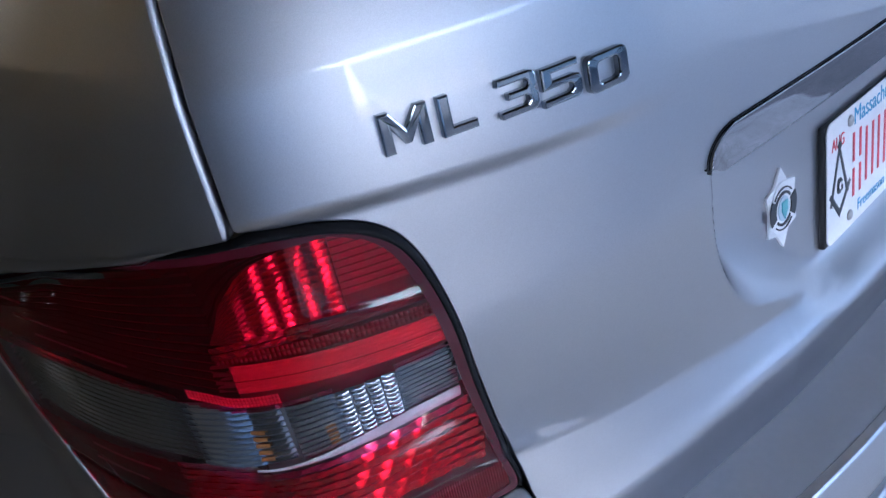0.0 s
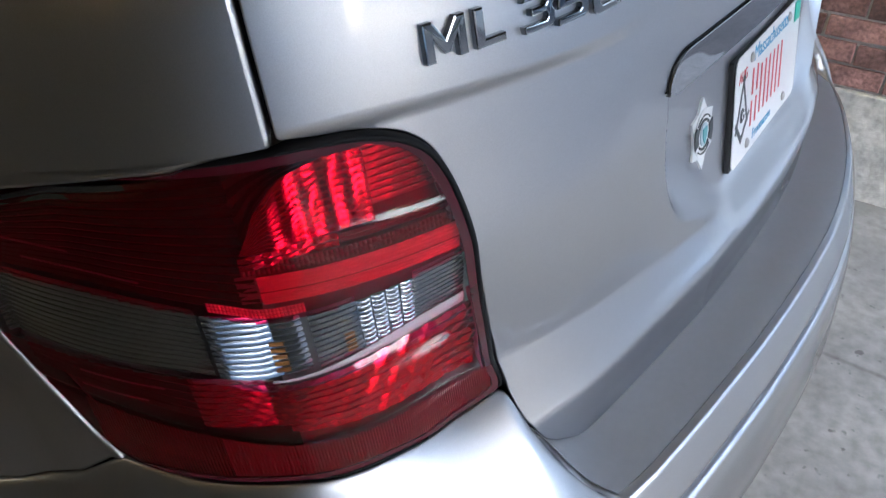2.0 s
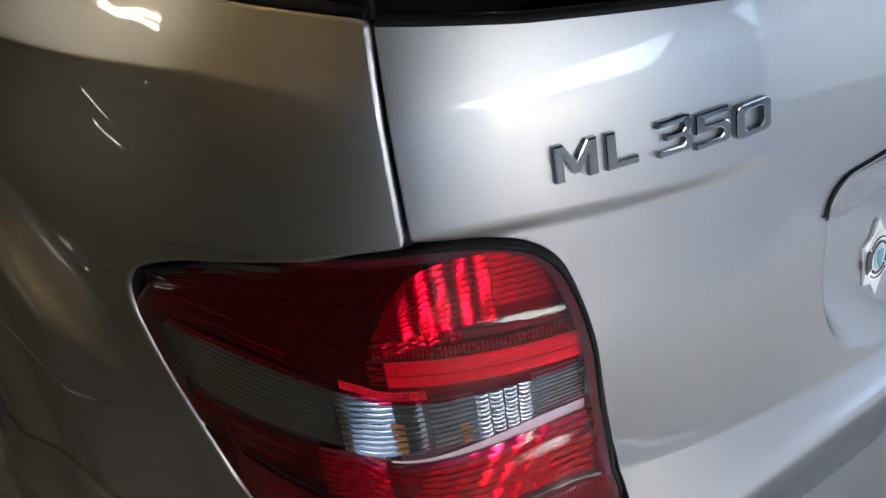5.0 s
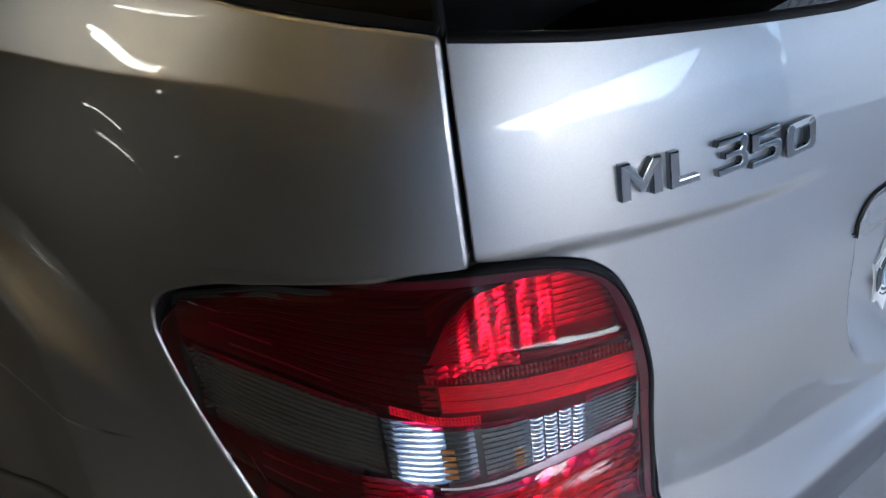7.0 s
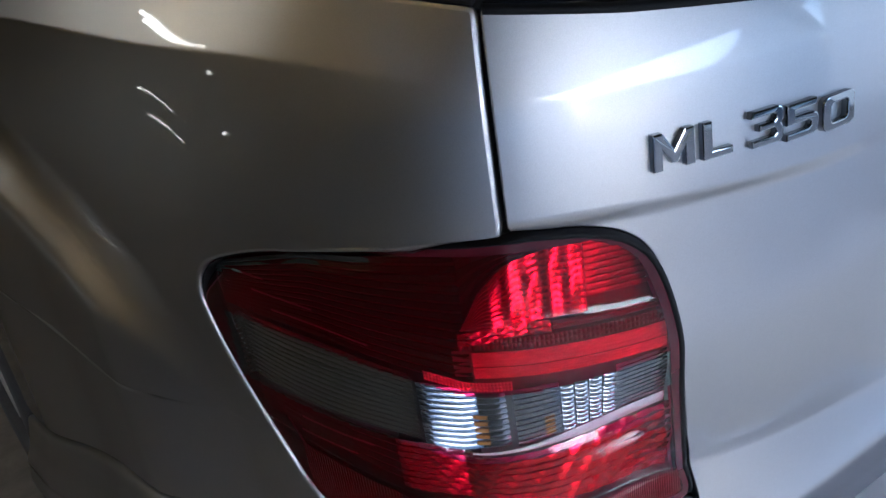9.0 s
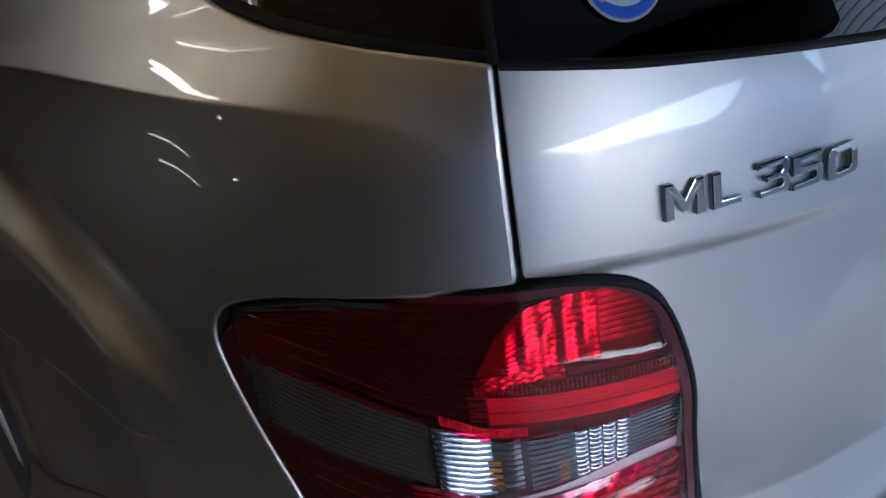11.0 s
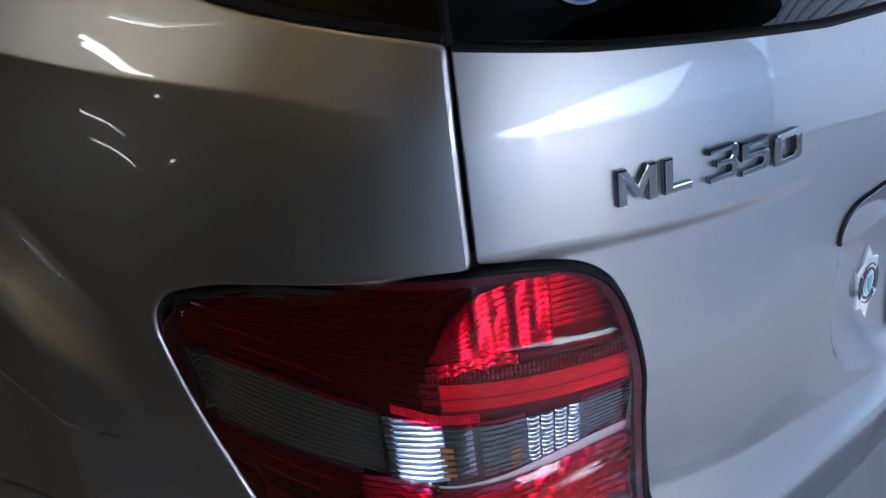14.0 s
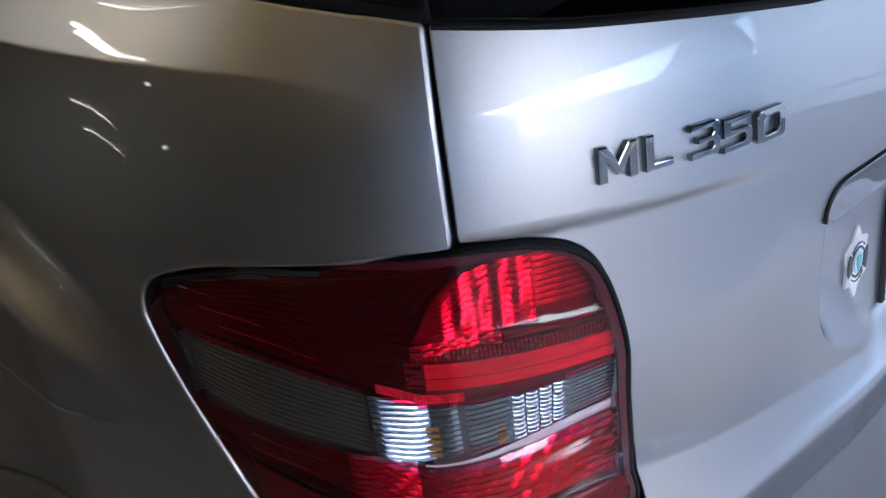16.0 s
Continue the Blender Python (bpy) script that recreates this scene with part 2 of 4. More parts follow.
SL = np.concatenate([[0], np.cumsum(np.linalg.norm(np.diff(PL, axis=0), axis=1))])
TG = np.gradient(PL, SL, axis=0)
TG /= np.linalg.norm(TG, axis=1)[:, None]
S_END = 3.2
TIP = radians(-9.5)
CT, ST = math.cos(TIP), math.sin(TIP)


def tip(x, y, z):
    """From the leaning frame of the tail into the world."""
    return np.stack(np.broadcast_arrays(np.asarray(x, float), y * CT - z * ST - .18, y * ST + z * CT), -1)


def skin(s, z, h=0.0):
    """The point of the skin at s along the plan (positive to the car's left) and height z, h metres inside the plan curve."""
    g, a = np.where(np.asarray(s) < 0, -1.0, 1.0), np.abs(s)
    x, y = np.interp(a, SL, PL[:, 0]), np.interp(a, SL, PL[:, 1])
    tx, ty = np.interp(a, SL, TG[:, 0]), np.interp(a, SL, TG[:, 1])
    l = np.hypot(tx, ty)
    px = g * (x + ty / l * h)
    return tip(px, y - tx / l * h + .16 * np.maximum(0, px) ** 2, np.asarray(z, float))


def tuck(a):
    return np.interp(a, [0, .1, .29, .43, .56, .65, .8], [.012, .013, .018, .03, .04, .046, .046])


LOW = catmull([(.74, .005), (.77, .002), (.80, -.0015), (.825, -.005), (.85, -.0102), (.866, -.0137), (.874, -.0150), (.879, -.0148), (.885, -.0133), (.90, -.0096), (.91, -.0074), (.922, -.0050), (.940, -.0015), (.948, -.0001), (.952, .0006), (.96, .0009), (1.0, .0007), (1.04, .0002), (1.07, 0), (1.1, 0)])


WAIST = catmull([(.80, 1.336), (.848, 1.342), (.946, 1.3655), (1.036, 1.377), (1.169, 1.389), (1.371, 1.407), (1.754, 1.43), (3.2, 1.50)])


def inset(s, z, folds=1.0):
    """How far the painted body lies inside the plan curve."""
    a, z = np.abs(s), np.asarray(z, float)
    rear = 1 - ease(.70, .88, a)
    side = ease(.8, 1.15, a)
    fold_top = np.interp(a, [.22, .36, .49, .66], [.915, .928, .944, .964])
    t = (1.125 - z) / (1.125 - fold_top)
    turn_in = np.minimum((t + np.sqrt(t * t + .006)) / 2, 1.0)
    zf = np.where(z > .885, .885 + (z - .885) * .066 / (fold_top - .885), z)
    low = rear * (tuck(a) * turn_in + folds * np.interp(zf, LOW[:, 0], LOW[:, 1]))
    t = np.clip(z - 1.345, 0, .07)
    lean = (1 - side) * (.12 * (z - 1.325 + np.sqrt((z - 1.325) ** 2 + 4e-6)) / 2 - .12 * np.maximum(0, z - 1.415) + .1 * t * t + .32 * np.maximum(0, z - 1.415) + .35 * np.maximum(0, z - 1.24) ** 2) + side * .35 * np.clip(z - 1.2, 0, .25) ** 2
    over = z - np.interp(a, WAIST[:, 0], WAIST[:, 1])
    lean = lean + ease(.826, .885, a) * (.20 + .40 * side) * (over + np.sqrt(over * over + 2e-6) - .0014) / 2
    ridge = np.interp(a, [1.10, 1.2, 1.25, 1.3, 1.4, 1.5, 1.62, 2.0, 2.6, 3.2], [.99, 1.05, 1.09, 1.115, 1.155, 1.18, 1.215, 1.29, 1.33, 1.34])
    u = (z - ridge) / .08
    u = np.clip((u + np.sqrt(u * u + .012)) / 2, 0, 1)
    flare = -(.045 * ease(1.14, 1.34, a) + .02 * ease(1.5, 1.9, a)) * (1 - u) ** 1.9
    return low + lean + flare


def crease(s, z):
    """The fold under the letters: the skin below it steps in."""
    a = np.abs(s)
    top = 1.233 + .06 * np.clip(a - .53, 0, .25)
    return .0075 * ease(.44, .66, a) * (1 - .5 * ease(.69, .80, a)) * (1 - ease(top - .013, top + .002, z)) * ease(1.02, 1.19, z)


def recess(s, z):
    """The hollow round the number plate."""
    a = np.abs(s)
    edge = .438 - .02 * (1 - ease(.90, 1.12, z))
    t = np.clip((edge - a) / (.03 + .06 * (1 - ease(.95, 1.13, z))), 0, 1)
    return .043 * ease(0, 1, t) * (1 - ease(1.138, 1.15, z)) * ease(.868, .926 + .13 * ease(.15, .36, a), z)


def tail(s, z):
    a, b = inset(s, z) + crease(s, z), recess(s, z)
    return np.maximum(a, b)


def panel(name, rows, material, lip=0.012, bev=0.002):
    """Mesh of a net of points with its rim rounded and turned inwards."""
    rows = np.array(rows)
    nor = np.cross(np.gradient(rows, axis=1), np.gradient(rows, axis=0))
    nor /= np.maximum(np.linalg.norm(nor, axis=2, keepdims=True), 1e-12)
    n, m = rows.shape[:2]
    verts, faces = grid(rows.tolist())
    ring = [(0, i) for i in range(m)] + [(j, m - 1) for j in range(1, n)] + [(n - 1, i) for i in range(m - 2, -1, -1)] + [(j, 0) for j in range(n - 2, 0, -1)]
    sign = 1.0 if np.dot(nor[n // 2, m // 2], rows[n // 2, m // 2] - np.array([0, 1.8, 1.0])) > 0 else -1.0
    k, base = len(ring), []
    for j, i in ring:
        jj, ii = min(max(j, 1), n - 2), min(max(i, 1), m - 2)
        o = rows[j, i] - rows[jj, ii]
        if i in (0, m - 1) and 0 < j < n - 1:
            along = rows[min(j + 2, n - 1), i] - rows[max(j - 2, 0), i]
        else:
            along = rows[j, min(i + 2, m - 1)] - rows[j, max(i - 2, 0)]
        along /= max(np.linalg.norm(along), 1e-9)
        o = o - along * np.dot(o, along)
        o /= max(np.linalg.norm(o), 1e-9)
        base.append((rows[j, i], o, sign * nor[min(max(j, 2), max(n - 3, 0)), min(max(i, 2), max(m - 3, 0))]))
    last = None
    for out, depth in ((0, 0), (bev * .3, bev * .06), (bev * .48, bev * .22), (bev * .58, bev * .5), (bev * .6, bev * .9), (bev * .6, lip)):
        cur = [len(verts) + q for q in range(k)]
        verts += [(p + o * out - w * depth).tolist() for p, o, w in base]
        if last:
            faces += [(last[q], cur[q], cur[(q + 1) % k], last[(q + 1) % k]) for q in range(k)]
        last = cur
    return mesh(name, verts, faces if sign > 0 else [f[::-1] for f in faces], material)


def spread(z, least=.0004):
    """Heights in order, none closer together than least."""
    out = [z[0]]
    for v in z[1:]:
        if v - out[-1] >= least:
            out.append(v)
    return np.array(out)


def rising(curve):
    c = np.array(curve, float)
    c[:, 1] = np.maximum.accumulate(c[:, 1])
    return c


def offset(curve, d):
    """A curve of the skin moved sideways by d, to the left of its heading."""
    t = np.gradient(np.asarray(curve), axis=0)
    t /= np.maximum(np.linalg.norm(t, axis=1, keepdims=True), 1e-9)
    return np.asarray(curve) + np.stack([-t[:, 1], t[:, 0]], 1) * d


def at_z(curve, z):
    return np.interp(z, curve[:, 1], curve[:, 0])


# ---- setting: ground, garage, the street outside ----
def setting(name, data, label, category):
    return tagged(part(name, data), label, category, kind="structure")


setting("ground", mesh("ground", [(-80, -80, -.03), (80, -80, -.03), (80, 80, -.03), (-80, 80, -.03)], [(0, 1, 2, 3)], STREET), "dark asphalt yard beyond the driveway", "ground")
setting("driveway", box_data("driveway", (-12, -2.6, -.2), (2.6, 6.2, 0), CONCRETE), "grey weathered concrete floor and driveway with stains", "floor")
# unseen dark slab, added so the side panel mirrors a dark floor
setting("added_floor_slab", box_data("added_floor_slab", (-3.0, -1.3, -.05), (-1.0, 6.0, .004), SLAB), "dark unseen floor slab added to darken the side panel's reflection", "floor")
LEFT, BACK, DOOR, HIGH = -3.0, 6.0, -2.4, 2.55
setting("wall_left", box_data("wall_left", (LEFT - .15, -2.05, 0), (LEFT, BACK, 1.7), WALL), "dim brown lower garage side wall", "wall")
setting("wall_left_upper", box_data("wall_left_upper", (LEFT - .15, -2.05, 1.7), (LEFT - .006, BACK, HIGH + .15), TAN_WALL), "tan upper garage side wall", "wall")
setting("wall_back", box_data("wall_back", (LEFT, BACK, 0), (1.75, BACK + .15, HIGH + .15), WALL), "dim brown garage end wall", "wall")
setting("ceiling", box_data("ceiling", (LEFT, .004, HIGH), (1.75, BACK, HIGH + .15), CEILING), "tan garage ceiling", "ceiling")
# unseen overhang, added to cut off high sky and grey the tail's reflections
setting("added_canopy", box_data("added_canopy", (-4.7, DOOR, HIGH), (3.2, 0, HIGH + .15), CANOPY_GREY), "pale grey overhang added unseen before the garage to limit the mirrored sky", "ceiling")
setting("door_header", box_data("door_header", (-4.7, DOOR - .2, 2.13), (3.2, DOOR, HIGH + .15), WALL), "brown header beam over the open garage front", "wall")
wall_right = setting("wall_right", box_data("wall_right", (1.56, -.30, 0.37), (1.75, BACK, HIGH + .15), MORTAR), "red brick wall with grey mortar joints", "wall")
setting("footing", box_data("footing", (1.545, -.32, -.05), (1.75, BACK, .37), FOOTING, .006), "rough grey concrete footing under the brick wall", "wall")

# ---- the car ----
car = tagged(new("car"), "silver sport utility car with red tail lamps parked on concrete", "car")
LAMP_OUT = rising(catmull([(.72, .931), (.76, .9335), (.81, .946), (.88, .955), (.96, .9585), (1.04, .972), (1.086, 1.034), (1.128, 1.104), (1.146, 1.145),
                           (1.149, 1.163), (1.138, 1.185), (1.105, 1.2045), (1.03, 1.222), (.93, 1.230), (.83, 1.2335)]))
LAMP_IN = rising(catmull([(.70, .931), (.668, .936), (.678, .985), (.697, 1.075), (.709, 1.15), (.724, 1.197), (.745, 1.219), (.775, 1.2295), (.81, 1.2335)]))
SEAM = [(2.2, .645), (1.8435, .741), (1.65, .803), (1.45, .860), (1.30, .884), (1.24, .8935), (1.2, .8985), (1.11, .932), (1.055, .966)]
WINDOW = [(.83, 1.387), (.93, 1.407), (1.0345, 1.4285), (1.1, 1.446), (1.1756, 1.471), (1.35, 1.525), (3.2, 1.83)]
ARCH_S, ARCH_Z, ARCH_R = 2.5, .63, .40


def arch(z):
    """Where the wheel opening begins at height z."""
    q = ARCH_R ** 2 - (np.asarray(z) - ARCH_Z) ** 2
    return np.where(q > 0, ARCH_S - np.sqrt(np.maximum(q, 0)), ARCH_S)


def sill(s):
    """Height of the rear window's lower edge."""
    return np.interp(np.abs(s), [0, .3, .47, .569, .634, .73, .823], [1.338, 1.340, 1.3455, 1.3545, 1.3605, 1.3695, 1.3825])


# tailgate
tg_edge = rising([(.50, .770), (.55, .795), (.578, .811), (.601, .825), (.619, .842), (.635, .866), (.647, .889), (.653, .908), (.6565, .925), (.6598, .95), (.6637, .97), (.6687, .99), (.6752, 1.01), (.680, 1.03), (.6845, 1.05)] + [tuple(p) for p in offset(LAMP_IN, .0075) if p[1] > 1.07] + [(.8215, 1.2412), (.8235, 1.244), (.8235, 1.39)])
tz = np.unique(np.concatenate([np.linspace(.770, 1.384, 170), tg_edge[:, 1], np.linspace(1.13, 1.155, 10), np.linspace(1.21, 1.25, 24), np.linspace(1.316, 1.334, 16), np.linspace(.868, .912, 30), np.linspace(.944, .958, 10)]))
rows = []
for z in spread(tz[tz <= 1.384]):
    e = at_z(tg_edge, z)
    s = np.concatenate([np.linspace(e, .45, 60), np.linspace(.446, .28, 60), np.linspace(.27, -.27, 40), np.linspace(-.28, -.446, 60), np.linspace(-.45, -e, 60)])
    zz = np.where(z > 1.32, 1.32 + (z - 1.32) * (sill(s) + .004 - 1.32) / .064, z)
    rows.append(skin(s, zz, tail(s, zz)))
part("tailgate", panel("tailgate", rows, PAINT), car)

# dark shell added behind the gaps for their shade, open where the lamps sit
def shell(name, z0, z1, depth, over, reach):
    s, zz = np.linspace(-reach, reach, 260), np.linspace(z0, z1, 40)
    verts, faces = grid([skin(s, z, over(s, np.full(260, z)) + depth).tolist() for z in zz])
    keep = []
    for f in faces:
        a, z = abs(s[f[0] % 260]), zz[f[0] // 260]
        if not (.655 < a < 1.15 and .925 < z < 1.235):
            keep.append(f)
    return mesh(name, verts, keep, RUBBER)


part("inner_shell", shell("inner_shell", 1.04, 1.40, .02, tail, S_END), car, "black sheet behind the seams standing in for their shade")
part("inner_shell", shell("inner_shell", .5, 1.04, .03, tail, 1.7), car, "black sheet behind the seams standing in for their shade")

for g in (1, -1):
    # quarter panel
    qe = rising(SEAM + [tuple(q) for q in offset(LAMP_OUT, -.0056)[40:]] + [(.8322, 1.2392), (.8322, 1.386)] + [(a, b - .001) for a, b in WINDOW])
    qz = np.unique(np.concatenate([np.linspace(.70, 1.82, 156), np.linspace(1.0, 1.34, 120), np.linspace(1.33, 1.44, 90), np.linspace(.92, 1.16, 70), qe[:, 1]]))
    rows = []
    for z in spread(qz[(qz >= .70) & (qz <= 1.82)], .0012):
        e, f = at_z(qe, z), float(arch(z)) if z < ARCH_Z + ARCH_R else S_END
        s = e + (f - e) * np.linspace(0, 1, 280) ** 1.3
        rows.append(skin(g * s, z, inset(s, np.full(len(s), z))))
    part("quarter_panel", panel("quarter_panel", rows, PAINT, .014, .007), car)

# black pillar strips between the windows
for g in (1, -1):
    s = np.linspace(.812, .842, 7)
    part("pillar_strip", panel("pillar_strip", [skin(g * s, z, inset(s, np.full(7, z)) + .0035 + .01 * np.abs(s - .827) / .015) for z in np.linspace(1.388, 1.80, 30)], RUBBER), car, "black pillar strip")

# windows and their seals
def seal(name, edge_s, edge_z, width, depth):
    """A rubber strip along a line of the skin."""
    rows = []
    for q, d in ((0, depth + .004), (.15, depth - .004), (.5, depth - .006), (.85, depth - .003), (1, depth + .006)):
        z = np.asarray(edge_z) + width * q
        rows.append(skin(edge_s, z, inset(edge_s, z) + d))
    return panel(name, rows, RUBBER)


s = np.linspace(.822, -.822, 120)
line = sill(s)
window = part("rear_window", panel("rear_window", [skin(s, z, inset(s, z) + .006 - .015 * np.clip(z - line, 0, .12)) for z in (line + .008 + (1.78 - line) * q for q in np.linspace(0, 1, 30))], GLASS), car, "dark tinted rear window")
part("seal", seal("seal", s, line, .008, .003), window, "black rubber seal")
for g in (1, -1):
    s = np.linspace(.831, S_END, 140)
    line = np.interp(s, [p[0] for p in WINDOW], [p[1] for p in WINDOW])
    window = part("side_window", panel("side_window", [skin(g * s, z, inset(s, z) + .006) for z in (line + .010 + (1.86 - line) * q for q in np.linspace(0, 1, 24))], GLASS), car, "dark tinted side window")
    part("seal", panel("seal", [skin(g * s, z, inset(s, z) + d) for z, d in ((line + .001, .006), (line + .002, .001), (line + .006, .0), (line + .010, .008))], RUBBER), window, "black rubber seal")

# ---- bumper ----
def out_edge(a):
    return np.interp(a, [0, .1, .29, .44, .55, .62, .7], [-.075, -.073, -.063, -.05, -.04, -.033, -.03])


def bumper_points(s, n=5):
    a = abs(s)
    top = float(np.interp(a, [.655, .668, .70, .72, .76, .81, .88, .96, 1.04, 1.11, 1.2, 1.24, 1.30, 1.45, 1.65, 1.8435, 2.2],
                          [.928, .930, .9265, .9265, .929, .9415, .9505, .954, .968, .9285, .895, .890, .8805, .8565, .7995, .7375, .6415]))
    hs, ho, ti = float(tuck(a)), float(out_edge(a)), float(inset(a, top, 0.0))
    fl = float(inset(a, .8)) if a > .9 else 0.0
    zi = float(np.interp(a, [0, .50, .55, .578, .601, .619, .635, .647, .655, .662], [.796, .796, .797, .806, .819, .836, .858, .880, .900, .920]))
    hi = hs if a < .5 else max(hs, float(tail(a, zi + .004)) + .003)
    ledge = [(hi + .035, zi - .022), (hi + .012, zi), (hi - .008, zi - .001), (ho + .03, .783 + .35 * (zi - .796)), (ho + .007, .7735 + .12 * (zi - .796)), (ho + .001, .770), (ho - .002, .762), (ho - .008, .735), (ho - .010, .712), (ho + .004, .705)]
    e, proud = -.033 + fl, .003 * float(ease(1.06, 1.14, a))
    horn = [(ti + .025, top - .012), (ti + .004, top - .001), (ti - .003 - proud, top - .003 - .3 * proud), (ti * .7 + e * .3 - .003, top - .028), (ti * .4 + e * .6 - .003, top - .06), (e - .002, min(top - .085, .81)), (e - .004, min(top - .10, .785)),
            (e - .008, .735 if top > .85 else top - .12), (e - .010, .712 if top > .85 else top - .14), (e + .004, .705 if top > .85 else top - .15)]
    ks = [float(ease(lo, .672, a)) for lo in (.652, .652, .648, .61, .585, .57, .56, .56, .56, .56)]
    return catmull([((1 - k) * p[0] + k * q[0], (1 - k) * p[1] + k * q[1]) for p, q, k in zip(ledge, horn, ks)], n)


bs = np.concatenate([np.linspace(-2.09, -.70, 80), np.linspace(-.69, -.57, 40), np.linspace(-.56, .56, 90), np.linspace(.57, .69, 40), np.linspace(.70, 2.09, 80)])
bumper = part("bumper", panel("bumper", [skin(np.full(len(p), s), p[:, 1], p[:, 0]) for s, p in ((s, bumper_points(s)) for s in bs)], PAINT), car)


rows = []
for u in np.linspace(-1, 1, 120):
    r = []
    for i in range(6, 20):
        s = u * (.588 + .045 * (19 - i) / 13)
        p = bumper_points(s, 5)[i]
        r.append(skin(s, p[1] + .0012, p[0] - .0006))
    rows.append(r)
part("ledge_pad", panel("ledge_pad", rows, PAD, .001, .0005), bumper, "satin grey step pad")


def lower_row(s):
    a = abs(s)
    e = (1 - float(ease(.595, .655, a))) * float(out_edge(a)) + float(ease(.595, .655, a)) * (-.033 + (float(inset(a, .8)) if a > .9 else 0))
    e += .06 * float(ease(1.25, 1.7, a))
    d = 0 if a < 1.136 else float(np.interp(a, [1.136, 1.3, 2.09], [0, -.01, -.12]))
    p = catmull([(e + .01, .700 + d), (e - .006, .697 + d), (e - .012, .692 + d), (e - .014, .684 + d), (e - .016, .66 + d), (e - .012, .60), (e + .0, .52), (e + .05, .42)], 5)
    return skin(np.full(len(p), s), p[:, 1], p[:, 0])


part("lower_bumper", panel("lower_bumper", [lower_row(s) for s in bs if abs(s) < 1.75], PAINT), bumper)
part("groove", mesh("groove", *grid([skin(np.full(2, s), np.array([.71, .69]), np.full(2, float(out_edge(abs(s))) * (1 - float(ease(.595, .655, abs(s)))) + float(ease(.595, .655, abs(s))) * -.033 + .006)).tolist() for s in bs if abs(s) < 1.1]), RUBBER), bumper, "black groove")

# ---- chrome handle strip over the plate ----
rows = []
for s in np.concatenate([np.linspace(.441, .40, 22), np.linspace(.39, -.39, 60), np.linspace(-.40, -.441, 22)]):
    a = abs(s)
    up = 1.1765 - .030 * (1 - math.sqrt(max(0.0, 1 - max(0.0, (a - .395) / .046) ** 2)))
    dn = 1.1375 + .009 * float(ease(.41, .441, a))
    p = catmull([(.004, up + .001), (-.0025, up + .0005), (-.0038, up - .001), (-.0016, (up * .5 + dn * .5)), (.0008, dn + .0015), (.002, dn), (.012, dn - .001), (.035, dn + .001)], 4)
    rows.append(skin(np.full(len(p), s), p[:, 1], p[:, 0] + inset(s, 1.15)))
handle = part("handle_strip", panel("handle_strip", rows, STRIP, .004, .001), car, "chrome handle strip")
rows = []
for q, d in ((-.0018, .003), (-.0007, -.0008), (.0007, -.0008), (.0018, .003)):
    r = []
    for s in np.concatenate([np.linspace(.4425, .40, 24), np.linspace(.39, -.39, 50), np.linspace(-.40, -.4425, 24)]):
        a = abs(s)
        up = 1.1785 - .031 * (1 - math.sqrt(max(0.0, 1 - max(0.0, (a - .395) / .0476) ** 2)))
        r.append(skin(s, up + q, inset(s, 1.15) + d))
    rows.append(r)
part("gasket", panel("gasket", rows, RUBBER), handle, "thin black gasket")

# ---- letters ----
GLYPHS = {
    "M": [(0, 0), (0, 25), (7, 25), (15, 13), (23, 25), (30, 25), (30, 0), (23.4, 0), (23.4, 14.5), (17, 4), (13, 4), (6.6, 14.5), (6.6, 0)],
    "L": [(0, 0), (0, 25), (7, 25), (7, 5.5), (23, 5.5), (23, 0)],
    "3": [(1, 25), (24, 25), (27, 24), (28.5, 21.5), (28.5, 15.5), (26.5, 12.8), (28.5, 10), (28.5, 3.5), (27, 1), (24, 0), (1, 0), (0, 4.8), (20, 4.8), (21.8, 6.5), (21.8, 9), (20, 10.4), (7, 10.4), (7, 15), (20, 15), (21.8, 16.5), (21.8, 18.6), (20, 20.2), (0, 20.2)],
    "5": [(0, 25), (27, 25), (27, 20.2), (7, 20.2), (7, 15.8), (24, 15.8), (27, 14.6), (28.5, 12), (28.5, 4), (27, 1.2), (24, 0), (0, 0), (0, 4.8), (19.5, 4.8), (21.8, 6.5), (21.8, 9), (19.5, 10.8), (0, 10.8)],
}


def letter(shape, s0, z0, w, hole=None):
    """A raised chrome character on the skin, w millimetres wide, its foot at height z0."""
    bm = bmesh.new()
    k = w / max(p[0] for p in shape)
    if hole:
        lo, li = [bm.verts.new((x * k, y, 0)) for x, y in shape], [bm.verts.new((x * k, y, 0)) for x, y in hole]
        for i in range(len(lo)):
            j = (i + 1) % len(lo)
            bm.faces.new((lo[i], lo[j], li[j], li[i]))
    else:
        bm.faces.new([bm.verts.new((x * k, y, 0)) for x, y in shape])
    bmesh.ops.recalc_face_normals(bm, faces=bm.faces[:])
    ext = bmesh.ops.extrude_face_region(bm, geom=bm.faces[:])
    topv = [v for v in ext["geom"] if isinstance(v, bmesh.types.BMVert)]
    for v in topv:
        v.co.z = 6.0
    rim = [e for e in bm.edges if all(v.co.z > 5 for v in e.verts) and any(any(v.co.z < 1 for v in f.verts) for f in e.link_faces)]
    bmesh.ops.bevel(bm, geom=rim, offset=1.3, segments=2, affect="EDGES", profile=0.6)
    for v in bm.verts:
        s, z = s0 - v.co.x * .001, z0 + v.co.y * .00104
        v.co = skin(s, z, float(inset(s, z)) - max(v.co.z * .001, -.001) + .0005)
    bmesh.ops.recalc_face_normals(bm, faces=bm.faces[:])
    return finish("letter", bm, BADGE)


